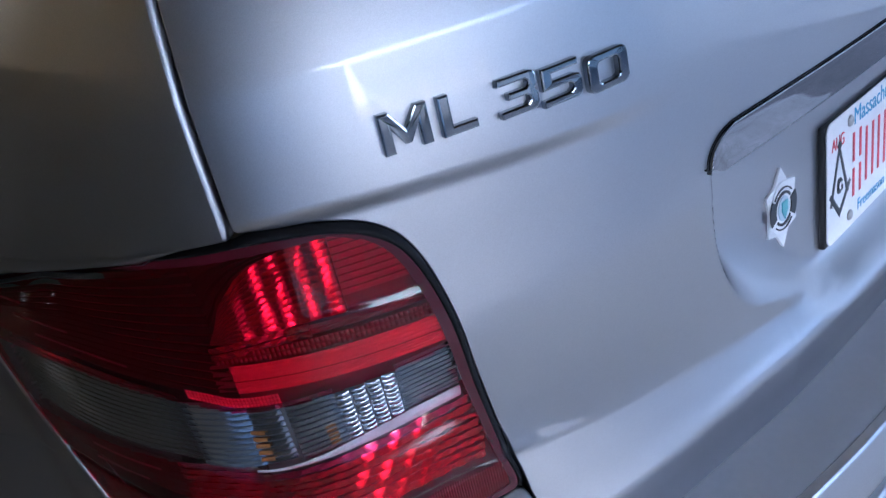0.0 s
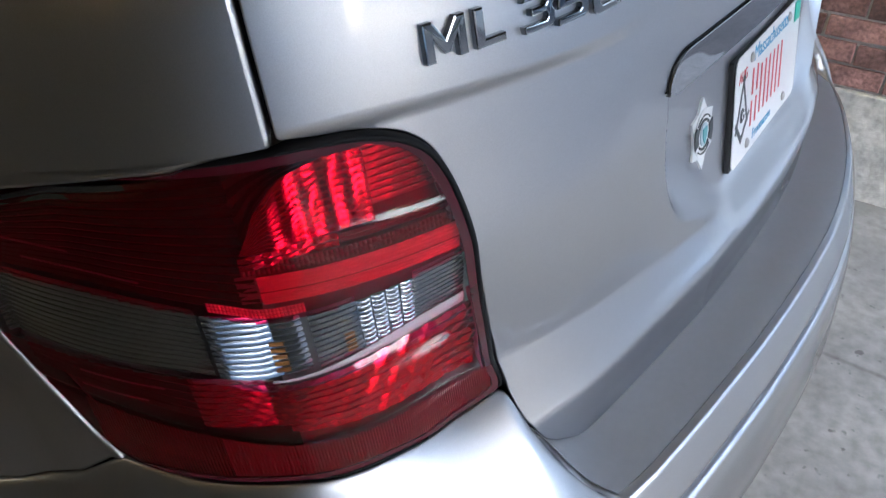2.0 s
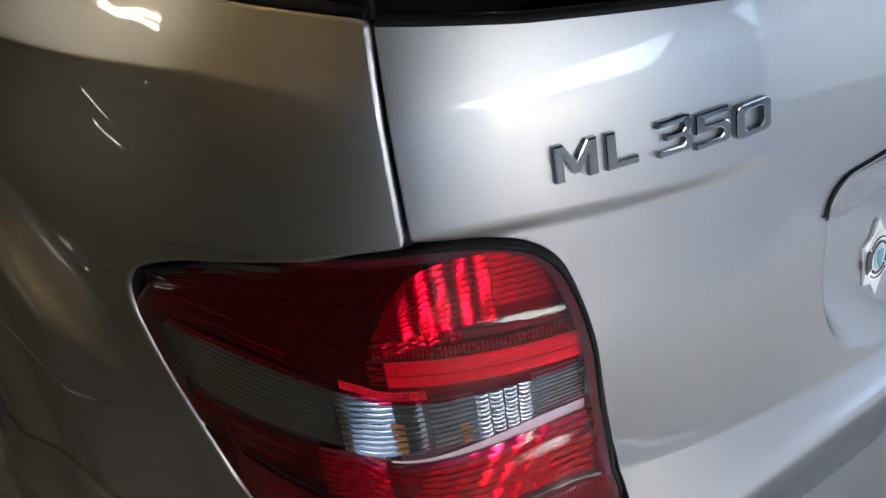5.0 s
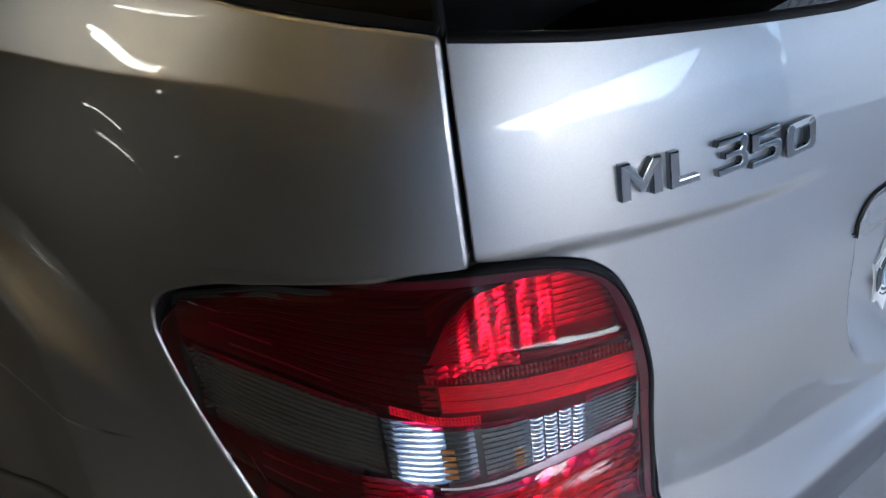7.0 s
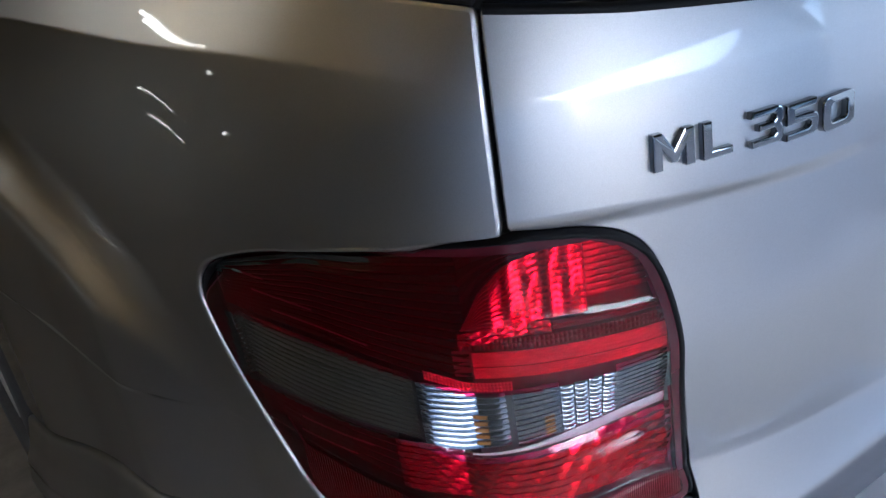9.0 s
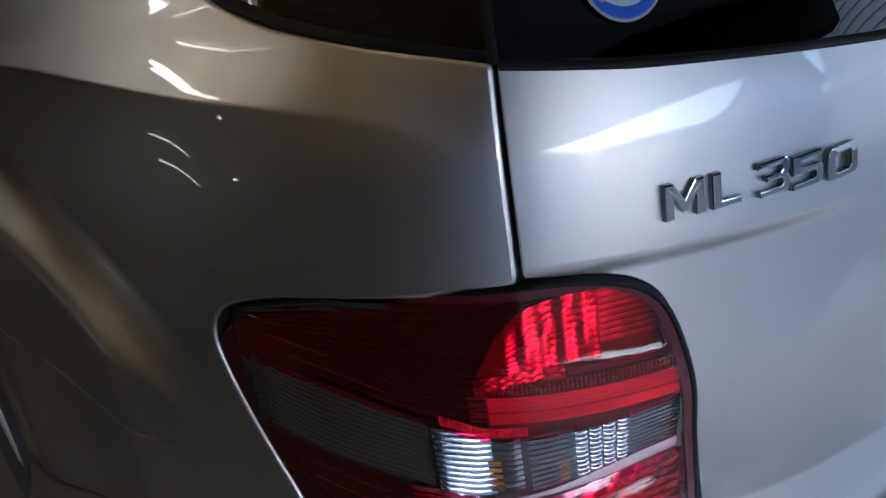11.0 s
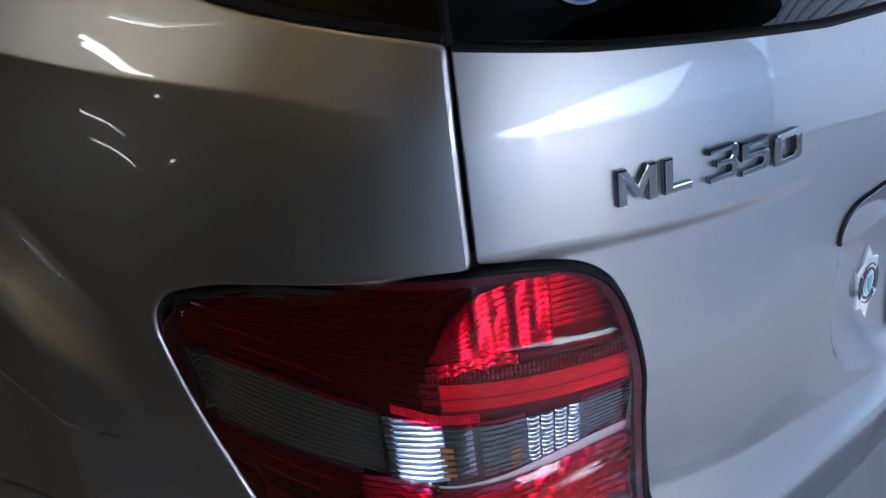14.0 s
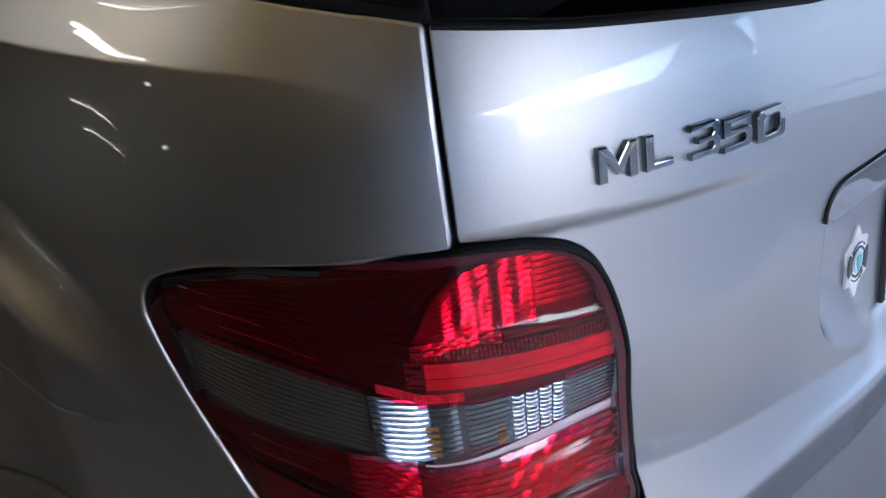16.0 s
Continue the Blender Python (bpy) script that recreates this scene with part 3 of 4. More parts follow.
def round_rect(x0, y0, x1, y1, r, n=5):
    pts = []
    for cx, cy, a0 in ((x1 - r, y1 - r, 0), (x0 + r, y1 - r, 90), (x0 + r, y0 + r, 180), (x1 - r, y0 + r, 270)):
        pts += [(cx + r * math.cos(radians(a0 + 90 * i / n)), cy + r * math.sin(radians(a0 + 90 * i / n))) for i in range(n + 1)]
    return pts


for ch, s0, z0, w in (("M", .7225, 1.2655, 32), ("L", .6835, 1.265, 24.5), ("3", .6425, 1.2628, 30), ("5", .6085, 1.2595, 33), ("0", .5695, 1.2555, 39)):
    data = letter(round_rect(0, 0, 30, 25, 5), s0, z0, w, round_rect(7, 5.5, 23, 19.5, 3)) if ch == "0" else letter(GLYPHS[ch], s0, z0, w)
    part("letter", data, car, "raised chrome letter")

# ---- number plate ----
plate_m = Matrix.Translation(Vector(tip(0, -.003, .927))) @ Matrix.Rotation(TIP, 4, "X")


def flat(name, pts, y, material, parent, label="", depth=.0012):
    """A thin flat shape on the plate's plane: points in metres right and up from the plate's foot."""
    bm = bmesh.new()
    f = bm.faces.new([bm.verts.new((x, -y, z)) for x, z in pts])
    ext = bmesh.ops.extrude_face_region(bm, geom=[f])
    for v in ext["geom"]:
        if isinstance(v, bmesh.types.BMVert):
            v.co.y -= depth
    bmesh.ops.recalc_face_normals(bm, faces=bm.faces[:])
    bm.transform(plate_m)
    return part(name, finish(name, bm, material), parent, label)


def text(name, body, size, x, z, y, material, parent, label, m=None, squeeze=1.0):
    cu = bpy.data.curves.new(name, "FONT")
    cu.body, cu.size, cu.extrude = body, size, .0003
    tmp = bpy.data.objects.new(name, cu)
    me = bpy.data.meshes.new_from_object(tmp)
    bpy.data.objects.remove(tmp)
    me.materials.clear()
    me.materials.append(material)
    me.transform((m or plate_m) @ Matrix.Translation((x, -y, z)) @ Matrix.Rotation(radians(90), 4, "X") @ Matrix.Diagonal((squeeze, 1, 1, 1)))
    return part(name, me, parent, label)


bracket = part("plate_bracket", box_data("plate_bracket", (-.1545, .001, -.002), (.1545, .012, .15), DARK, .003), car, "black plate bracket")
bracket.data.transform(plate_m)
plate = flat("number_plate", round_rect(-.1525, 0, .1525, .152, .012), 0, WHITE, car, "white number plate with red and blue print")
text("heading", "Massachusetts", .030, -.078, .127, .0014, PLATE_BLUE, plate, "blue lettering", squeeze=.95)
text("footer", "Freemason", .021, -.065, .012, .0014, PLATE_BLUE, plate, "blue lettering", squeeze=.95)
text("month", "AUG", .021, -.140, .116, .0014, PLATE_RED, plate, "red lettering", squeeze=.8)
for x, z, w, h in ((-.083, .082, .030, .036), (-.083, .037, .030, .036), (-.044, .042, .030, .07), (-.005, .042, .030, .07), (.034, .042, .030, .07)):
    for k, (bx, bw) in enumerate(((.002, .006), (w - .008, .006))):
        flat("print_bar", [(x + bx, z), (x + bx + bw, z), (x + bx + bw, z + h), (x + bx, z + h)], .0014, PLATE_RED, plate, depth=.0004)
flat("decal", [(.118, .120), (.146, .120), (.146, .148), (.118, .148)], .0014, PLATE_GREEN, plate, "green decal")
for pts in ([(-.122, .115), (-.117, .115), (-.1405, .048), (-.146, .050)], [(-.122, .115), (-.117, .115), (-.092, .052), (-.098, .050)],
            [(-.148, .062), (-.143, .066), (-.117, .036), (-.119, .027)], [(-.090, .066), (-.086, .062), (-.119, .027), (-.120, .036)]):
    flat("emblem_bar", pts, .0014, INK, plate, "black emblem", .0004)
flat("emblem_bar", round_rect(-.1245, .113, -.1145, .123, .0048), .0018, INK, plate, "black emblem", .0004)
flat("emblem_bar", round_rect(-.126, .058, -.112, .078, .006), .0014, INK, plate, "black emblem", .0004)
text("emblem_letter", "G", .020, -.1255, .061, .0025, INK, plate, "black letter")
flat("emblem_bar", round_rect(-.1225, .062, -.115, .074, .0035), .0019, WHITE, plate, "white emblem centre", .0003)
for x, z in ((-.089, .0165), (.089, .0165), (-.089, .1365), (.089, .1365)):
    bm = bmesh.new()
    bmesh.ops.create_uvsphere(bm, u_segments=14, v_segments=8, radius=.0072)
    for v in bm.verts:
        v.co = Vector((x + v.co.x, -.0012 + v.co.z * .55 * -1 if v.co.z > 0 else -.0012, z + v.co.y))
    bm.transform(plate_m)
    part("bolt", finish("bolt", bm, STEEL, True), plate, "metal plate bolt")

# ---- star badge in the hollow ----
def stamp(name, pts, s0, z0, d, material, parent, label="", depth=.001, over=tail):
    """A flat decal bent on the skin: points in metres right and up from its middle."""
    bm = bmesh.new()
    f = bm.faces.new([bm.verts.new((x, z, 0)) for x, z in pts])
    bmesh.ops.triangulate(bm, faces=[f])
    for e in bm.edges:
        pass
    ext = bmesh.ops.extrude_face_region(bm, geom=bm.faces[:])
    for v in ext["geom"]:
        if isinstance(v, bmesh.types.BMVert):
            v.co.z = 1
    for v in bm.verts:
        s, z = s0 - v.co.x, z0 + v.co.y
        v.co = skin(s, z, float(over(s, z)) - d - v.co.z * depth)
    bmesh.ops.recalc_face_normals(bm, faces=bm.faces[:])
    return part(name, finish(name, bm, material), parent, label)


def ring(r, n=32, squash=1.0, a0=0, a1=360):
    return [(r * squash * math.sin(radians(a0 + (a1 - a0) * i / n)), r * math.cos(radians(a0 + (a1 - a0) * i / n))) for i in range(n if a1 - a0 == 360 else n + 1)]


def band(r0, r1, a0, a1, n=10):
    return ring(r1, n, 1, a0, a1) + ring(r0, n, 1, a0, a1)[::-1]


STAR_S, STAR_Z = .2475, 1.022
star = stamp("star_badge", [(0.78 * (.0465 if i % 2 == 0 else .033) * math.sin(radians(30 * i)), (.0465 if i % 2 == 0 else .0325) * math.cos(radians(30 * i))) for i in range(12)], STAR_S, STAR_Z, .0, FOIL, car, "silver star badge with a round centre", .003)
stamp("disc", ring(.0305, 32, .8), STAR_S, STAR_Z, .0032, WHITE, star, "white disc")
for a0, a1 in ((65, 125), (245, 305)):
    stamp("dark_field", band(.0165, .0285, a0, a1), STAR_S, STAR_Z, .0044, INK, star, "black field")
for r0, r1, a0, a1 in ((.0165, .0195, -55, 55), (.0165, .0195, 130, 230), (.023, .0245, -50, 50), (.023, .0245, 135, 225)):
    stamp("print_bar", band(r0, r1, a0, a1), STAR_S, STAR_Z, .0044, INK, star, "dark line")
stamp("centre", ring(.0145, 28, .8), STAR_S, STAR_Z, .0046, PALE, star, "pale oval")
stamp("shield", [(-.006, .009), (.006, .009), (.006, -.002), (0, -.012), (-.006, -.002)], STAR_S, STAR_Z, .0057, TEAL, star, "blue shield")

# ---- round decal on the rear window ----
RD_S, RD_Z = .7255, 1.4325
disc = stamp("round_decal", ring(.0325, 40), RD_S, RD_Z, -.002, SILVER, car, "round blue decal with a silver rim on the window", .001, inset)
stamp("field", ring(.0305, 40), RD_S, RD_Z, -.0009, BLUE, disc, "blue field", .0004, inset)
stamp("ribbon", band(.0225, .0265, 120, 240, 14), RD_S, RD_Z + .004, -.0003, PALE, disc, "pale ribbon", .0003, inset)
for pts in ([(-.003, .02), (0, .02), (-.012, -.014), (-.0145, -.013)], [(.003, .02), (0, .02), (.012, -.014), (.0145, -.013)],
            [(-.016, .0), (-.0145, .0015), (.0008, -.018), (0, -.0205)], [(.016, .0), (.0145, .0015), (-.0008, -.018), (0, -.0205)]):
    stamp("print_line", pts, RD_S, RD_Z, -.0003, PALE, disc, "pale line", .0003, inset)
stamp("sunburst", ring(.0075, 24), RD_S, RD_Z, .0002, mat("decal_gold", (.55, .45, .2), .4), disc, "gold disc", .0003, inset)

# ---- tail lamps ----
def lens_depth(s, z):
    """Outside of the lens: the skin with three stepped ribs."""
    a = np.abs(s)
    def bar(z0, z1, fall, deep):
        up = np.clip((z1 - z) / (z1 - z0), 0, 1)
        return deep * up * ease(z0 - fall, z0 - .001, z)
    inner_end = ease(.001, .028, a - np.interp(z, LAMP_IN[:, 1], LAMP_IN[:, 0]))
    top = 1.1755 + .03 * np.maximum(0, a - .73)
    base = np.minimum(1.1685 + .075 * np.maximum(0, a - .735), top - .001)
    rib1 = bar(base, top, .026, (.33 + .06 * ease(.745, .79, a)) * (top - base)) * ease(.001, .012, a - np.interp(z, LAMP_IN[:, 1], LAMP_IN[:, 0])) * (1 - ease(.81, .832, a))
    low = np.interp(a, BAND_LOW[:, 0], BAND_LOW[:, 1])
    rib2 = bar(low + .0005, low + .0125 - .008 * ease(.73, .87, a), .03, .54 * (.012 - .008 * ease(.73, .87, a))) * (1 - .8 * ease(.80, .90, a)) * ease(.0, .05, a - np.interp(z, LAMP_IN[:, 1], LAMP_IN[:, 0]))
    line = np.interp(a, RIB_LOW[:, 0], RIB_LOW[:, 1])
    rib3 = .0016 * np.exp(-((z - line) / .0022) ** 2) * inner_end
    brow = np.clip(z - (np.interp(a, [.80, .93, 1.03, 1.105, 1.138], [1.2335, 1.230, 1.222, 1.2045, 1.185]) - .035), 0, .035)
    return inset(a, z, 0.0) - .0005 - rib1 - rib2 + rib3 + 12.0 * brow ** 2 * ease(.84, .96, a) + .004 * (1 - ease(.0, .009, np.interp(z, LAMP_OUT[:, 1], LAMP_OUT[:, 0]) - a)) * ease(.86, .92, a)


RIB_LOW = catmull([(.66, .967), (.716, .973), (.80, .985), (.87, .996), (.891, 1.000), (.951, 1.015), (1.05, 1.04), (1.15, 1.06)])
BAND_TOP = catmull([(.60, 1.123), (.71, 1.1205), (.79, 1.1145), (.86, 1.111), (.893, 1.119), (.95, 1.134), (1.007, 1.1465), (1.107, 1.156), (1.2, 1.162)])
BAND_LOW = catmull([(.60, 1.063), (.71, 1.0595), (.79, 1.0535), (.87, 1.049), (.91, 1.060), (.953, 1.0695), (1.041, 1.080), (1.097, 1.089), (1.2, 1.10)])


def band_z(curve, s):
    return np.interp(np.abs(s), curve[:, 0], curve[:, 1])


LAMP_FOOT = catmull([(.66, .938), (.70, .9315), (.76, .9335), (.81, .946), (.88, .955), (.96, .9585), (1.04, .972), (1.086, 1.034), (1.128, 1.104)])


def within(s, z):
    """Keeps a place inside the outline of the lamp."""
    z = min(max(z, float(band_z(LAMP_FOOT, s)) + .003), 1.228)
    return min(max(s, float(at_z(LAMP_IN, z)) + .005), float(at_z(LAMP_OUT, z)) - .005), z


def inner(s, z, d):
    """A place inside the lamp, d metres behind the lens."""
    g = -1 if s < 0 else 1
    a, z = within(abs(s), z)
    return skin(g * a, z, float(inset(a, z, 0.0)) + .0035 + d)


def pillows(name, s0, s1, z0, z1, ns, nz, bulge, d, material, g, slant=0.0, gap=.035, n=4, tilt=0.0, twist=0.0, uneven=0.0):
    """Rows of small cushion-shaped facets, as the optics of a lamp have, tilted upwards and twisted towards the tail by those slopes, more or less."""
    verts, faces = [], []
    dice = random.Random(7)
    for i in range(ns):
        for j in range(nz):
            a0, a1 = s0 + (s1 - s0) * (i + gap) / ns, s0 + (s1 - s0) * (i + 1 - gap) / ns
            za, zb = (j + gap) / nz, (j + 1 - gap) / nz
            base = len(verts)
            lean, turn = tilt + uneven * dice.uniform(-1, 1), twist + uneven * dice.uniform(-1, 1)
            lean -= 2.5 * uneven * (i / max(1, ns - 1) < .25 and j > nz * .6)
            for v in range(n + 1):
                for u in range(n + 1):
                    fu, fv = u / n, v / n
                    s = a0 + (a1 - a0) * fu
                    lo, hi = (z0(s), z1(s)) if callable(z0) else (z0, z1)
                    z = lo + (hi - lo) * (za + (zb - za) * fv) + slant * (fu - .5) * (hi - lo) / nz
                    lift = bulge * (1 - (2 * fu - 1) ** 2) * (1 - (2 * fv - 1) ** 2)
                    verts.append(inner(g * s, z, d - lift + lean * (fv - .5) * (hi - lo) / nz - turn * (fu - .5) * (a1 - a0)))
            for v in range(n):
                for u in range(n):
                    q = base + v * (n + 1) + u
                    faces.append((q, q + 1, q + n + 2, q + n + 1))
    return mesh(name, verts, faces, material)


def fluted(name, s0, s1, z0, z1, nz, depth, d, material, g, ns=24):
    """Horizontal saw-tooth ribs."""
    rows = []
    for j in range(nz):
        for fv, dd in ((0.02, depth), (.5, 0), (.9, depth * .6), (.98, depth)):
            r = []
            for i in range(ns + 1):
                s = s0 + (s1 - s0) * i / ns
                lo, hi = (z0(s), z1(s)) if callable(z0) else (z0, z1)
                r.append(inner(g * s, lo + (hi - lo) * (j + fv) / nz, d + dd))
            rows.append(r)
    return mesh(name, *grid([[tuple(p) for p in r] for r in rows]), material, False)


def louvre(name, s0, s1, z0, z1, nz, d, material, g, lean, bowl=lambda s: 0.0, bulge=.00012, ns=60, nv=4, fill=.72):
    """Rows of mirrored ribs, each leaning upwards by the slope lean(s, j); bowl(s) sinks or lifts them together."""
    verts, faces = [], []
    for j in range(nz):
        for v in range(nv + 1):
            f = v / nv
            for i in range(ns + 1):
                s = s0 + (s1 - s0) * i / ns
                lo, hi = z0(s), z1(s)
                pitch = (hi - lo) / nz
                deep = d + bowl(s) + lean(s, j) * (f - .5) * pitch - bulge * (1 - (2 * f - 1) ** 2)
                verts.append(inner(g * s, lo + pitch * (j + .5 + fill * (f - .5)), max(deep, -.0018)))
        base = j * (nv + 1) * (ns + 1)
        faces += [(base + v * (ns + 1) + i, base + v * (ns + 1) + i + 1, base + (v + 1) * (ns + 1) + i + 1, base + (v + 1) * (ns + 1) + i) for v in range(nv) for i in range(ns)]
    return mesh(name, verts, faces, material)


def lamp(g):
    base = part("tail_lamp", None, car, "red and clear tail lamp")
    lz = np.unique(np.concatenate([np.linspace(.9315, 1.2332, 130), LAMP_OUT[:, 1], LAMP_IN[:, 1], np.linspace(1.155, 1.17, 10), np.linspace(1.046, 1.06, 10)]))
    lz = spread(lz[(lz > .931) & (lz < 1.2334)])
    net, zs, ss = [], [], []
    for z in lz:
        s = np.linspace(at_z(LAMP_OUT, z), at_z(LAMP_IN, z), 110)
        net.append(skin(g * s, z, lens_depth(s, np.full(110, z))))
        zs.append(np.full(110, z))
        ss.append(s)
    net, zs, ss = np.array(net), np.array(zs), np.array(ss)
    # the lens cut into its three dyed zones, and the rim round them
    rim_s = np.minimum(ss - at_z(LAMP_IN, zs), at_z(LAMP_OUT, zs) - ss)
    groups = {"upper_lens": [], "clear_lens": [], "lower_lens": [], "rim": []}
    n, m = zs.shape
    for j in range(n - 1):
        for i in range(m - 1):
            s, z = (ss[j, i] + ss[j + 1, i + 1]) / 2, (zs[j, i] + zs[j + 1, i + 1]) / 2
            top, low = band_z(BAND_TOP, s), band_z(BAND_LOW, s)
            rim = s - at_z(LAMP_IN, z) < .007 or at_z(LAMP_OUT, z) - s < .003 or z > 1.2265 or z < band_z(LAMP_FOOT, s) + .005
            name = "rim" if rim else "upper_lens" if z > top else "lower_lens" if z < low else "clear_lens"
            if name == "clear_lens" and (s < .708 or s > 1.112):
                name = "upper_lens"
            groups[name].append((j * m + i, j * m + i + 1, (j + 1) * m + i + 1, (j + 1) * m + i))
    verts = net.reshape(-1, 3)
    for name, faces in groups.items():
        used = sorted({v for f in faces for v in f})
        at = {v: k for k, v in enumerate(used)}
        material = {"rim": LAMP_RIM, "clear_lens": CLEAR_LENS}.get(name, RED_LENS)
        part(name, mesh(name, verts[used].tolist(), [tuple(at[v] for v in f) for f in faces], material), base, {"rim": "dark red rim", "clear_lens": "clear lens", "upper_lens": "red lens", "lower_lens": "red lens"}[name])
    # housing behind
    # side part coloured darker, as daylight hardly reaches it
    for name, s0, s1, z0, z1, d, material, label in (("backing", .66, .871, .930, 1.226, .011, LAMP_MID, "pale chamber floor"), ("housing", .871, 1.14, .950, 1.226, .014, LAMP_BACK_SHADED, "lamp housing with the side's shade in its colour")):
        net = [[tuple(inner(g * max(s, at_z(LAMP_IN, z) + .004), z, d)) for s in np.linspace(s0, min(s1, at_z(LAMP_OUT, z) - .004), 40)] for z in np.linspace(z0, z1, 24)]
        part(name, mesh(name, *grid(net), material), base, label)
    # gasket round the lens
    loops = []
    for w, d in ((-.0005, .012), (.0, -.001), (.25, -.0025), (.7, -.001), (1.0, .012)):
        right, left = offset(LAMP_IN, .0065 * w if w > 0 else w)[8:], offset(LAMP_OUT, -.002 * w if w > 0 else -w)[8:]
        loop = [skin(g * a, z, float(inset(a, z, 0.0)) + d + .006 * float(ease(.84, .90, a))) for a, z in list(left) + list(right[::-1])]
        loops.append(loop)
    part("gasket", mesh("gasket", *grid([[tuple(p) for p in l] for l in loops]), RUBBER), base, "black rubber gasket")
    def ribs(s0, s1, z0, z1, n, depth, d, material, label="ribbed reflector", ns=24):
        part("reflector", fluted("reflector", s0, s1, z0, z1, n, depth, d, material, g, ns), base, label)
    def facets(s0, s1, z0, z1, ns, nz, bulge, d, material, slant=0.0, label="faceted reflector", n=4, tilt=0.0, twist=0.0, gap=.035, uneven=0.0):
        part("optics", pillows("optics", s0, s1, z0, z1, ns, nz, bulge, d, material, g, slant, gap, n, tilt, twist, uneven), base, label)
    def mirrors(s0, s1, z0, z1, nz, d, lean, bowl=lambda s: 0.0, material=MIRROR, label="mirrored ribs", ns=60, fill=.72):
        part("optics", louvre("optics", s0, s1, z0, z1, nz, d, material, g, lean, bowl, ns=ns, fill=fill), base, label)
    wave = lambda s, w, k=0.0: math.cos(2 * math.pi * (s / w + k))
    # upper chamber, rounded at its outer top corner
    crown = lambda s: float(np.interp(s, [.716, .80, .826, .838, .853, .861, .870], [1.226, 1.224, 1.217, 1.210, 1.195, 1.180, 1.166]))
    mirrors(.716, .772, lambda s: 1.1785, crown, 9, .007, lambda s, j: .04 + .14 * float(ease(.745, .772, s)) + .06 * wave(s, .0165, .09 * j) * float(ease(.735, .772, s)), lambda s: .0, UP_RIB_SHADED, "mirrored ribs with a dark reflection in their colour", 40)
    mirrors(.772, .870, lambda s: 1.1665, crown, 11, .008, lambda s, j: float(np.interp(s, [.772, .80, .87], [.16, .25, .29])) + .06 * wave(s, .0155, .07 * j) * (1 - .7 * float(ease(.80, .86, s))) + .09 * wave(s, .043, .13 * j + .2),
            lambda s: -.26 * max(0, s - .81) + .0005 * wave(s, .0155), ns=80, fill=.9)
    mirrors(.801, .872, lambda s: 1.1535, lambda s: 1.165, 2, .009, lambda s, j: .26 + .12 * wave(s, .012), lambda s: -.24 * max(0, s - .82), ns=50)
    ribs(.716, .800, 1.1575, 1.1650, 2, .002, .004, UP_RIB_SHADED, "ribbed reflector with shade in its colour")
    facets(.712, .874, 1.1468, 1.1565, 46, 2, .0014, .003, LAMP_MID, label="rows of small prisms")
    ribs(.712, .864, 1.1336, 1.1464, 4, .0006, .001, PRISM, "smooth reflector")
    ribs(.712, .864, 1.1236, 1.1332, 4, .0008, .0005, PRISM, "smooth reflector")
    ribs(.8645, .880, 1.1236, 1.1464, 7, .002, .003, UP_RIB_SHADED, "ribbed reflector with shade in its colour", 12)
    facets(.836, .905, lambda s: float(band_z(BAND_TOP, s)) + .001, lambda s: float(band_z(BAND_TOP, s)) + .0095, 26, 3, .0012, .0005, PRISM, label="rows of small prisms")
    # clear chamber
    lo, hi = (lambda s: float(band_z(BAND_LOW, s)) + .001), (lambda s: float(band_z(BAND_TOP, s)) - .001)
    foot_strip = lambda s: lo(s) + .012 - .009 * float(ease(.74, .87, s))
    mirrors(.706, .753, foot_strip, hi, 11, .005, lambda s, j: .03 + .2 * float(ease(.735, .753, s)), lambda s: .0, RIB_SHADED, "mirrored ribs with a dark reflection in their colour", 24)
    facets(.753, .800, foot_strip, lambda s: hi(s) - .006, 4, 10, .0012, .004, RIB_METAL, .55, "faceted reflector", 4, .27, .05, .05, .07)
    mirrors(.800, .838, foot_strip, hi, 11, .005, lambda s, j: .2 * float(ease(.812, .800, s)), lambda s: .0, RIB_SHADED, "mirrored ribs with a dark reflection in their colour", 24)
    mirrors(.838, .912, foot_strip, hi, 11, .010,
            lambda s, j: float(np.interp(s, [.838, .855, .88, .912], [.0, .14, .30, .34])), lambda s: -.30 * max(0, s - .868) + .0025 * float(ease(.85, .838, s)), RIB_METAL, ns=60)
    # pale strip painted in for the white sky reflection along the lens step
    ribs(.706, .876, lo, lambda s: foot_strip(s) - .0005, 1, .001, .003, PRISM, "pale strip standing in for sky mirrored on the lens step")
    for s0, s1, top in ((.806, .814, .030), (.861, .872, .024)):
        part("bulb", louvre("bulb", s0, s1, lambda s: foot_strip(s) + .003, lambda s: hi(s) - top, 5, .0045 if s0 < .83 else .008, AMBER, g, lambda s, j: .15, bulge=.0006, ns=8, fill=.5), base, "amber bulb behind ribs")
    facets(.911, 1.112, lo, hi, 1, 13, .003, .003, SIDE_METAL_SHADED, label="side ribs with shade in their colour", n=12)
    facets(1.088, 1.114, lo, hi, 1, 12, .002, .001, SIDE_METAL_SHADED, -1.8, gap=.15)
    # side chamber
    # its shade is put into the colour of these ribs
    up = lambda s: float(band_z(BAND_TOP, s)) + .002
    ribs(.800, .8665, crown, lambda s: 1.228, 4, .002, .0005, LAMP_BACK_SHADED, "ribbed reflector with shade in its colour", 16)
    ribs(.8665, 1.12, up, lambda s: 1.224 - .2 * max(0, s - 1.0), 14, .003, .003, LAMP_BACK_SHADED, "ribbed reflector with shade in its colour", 30)
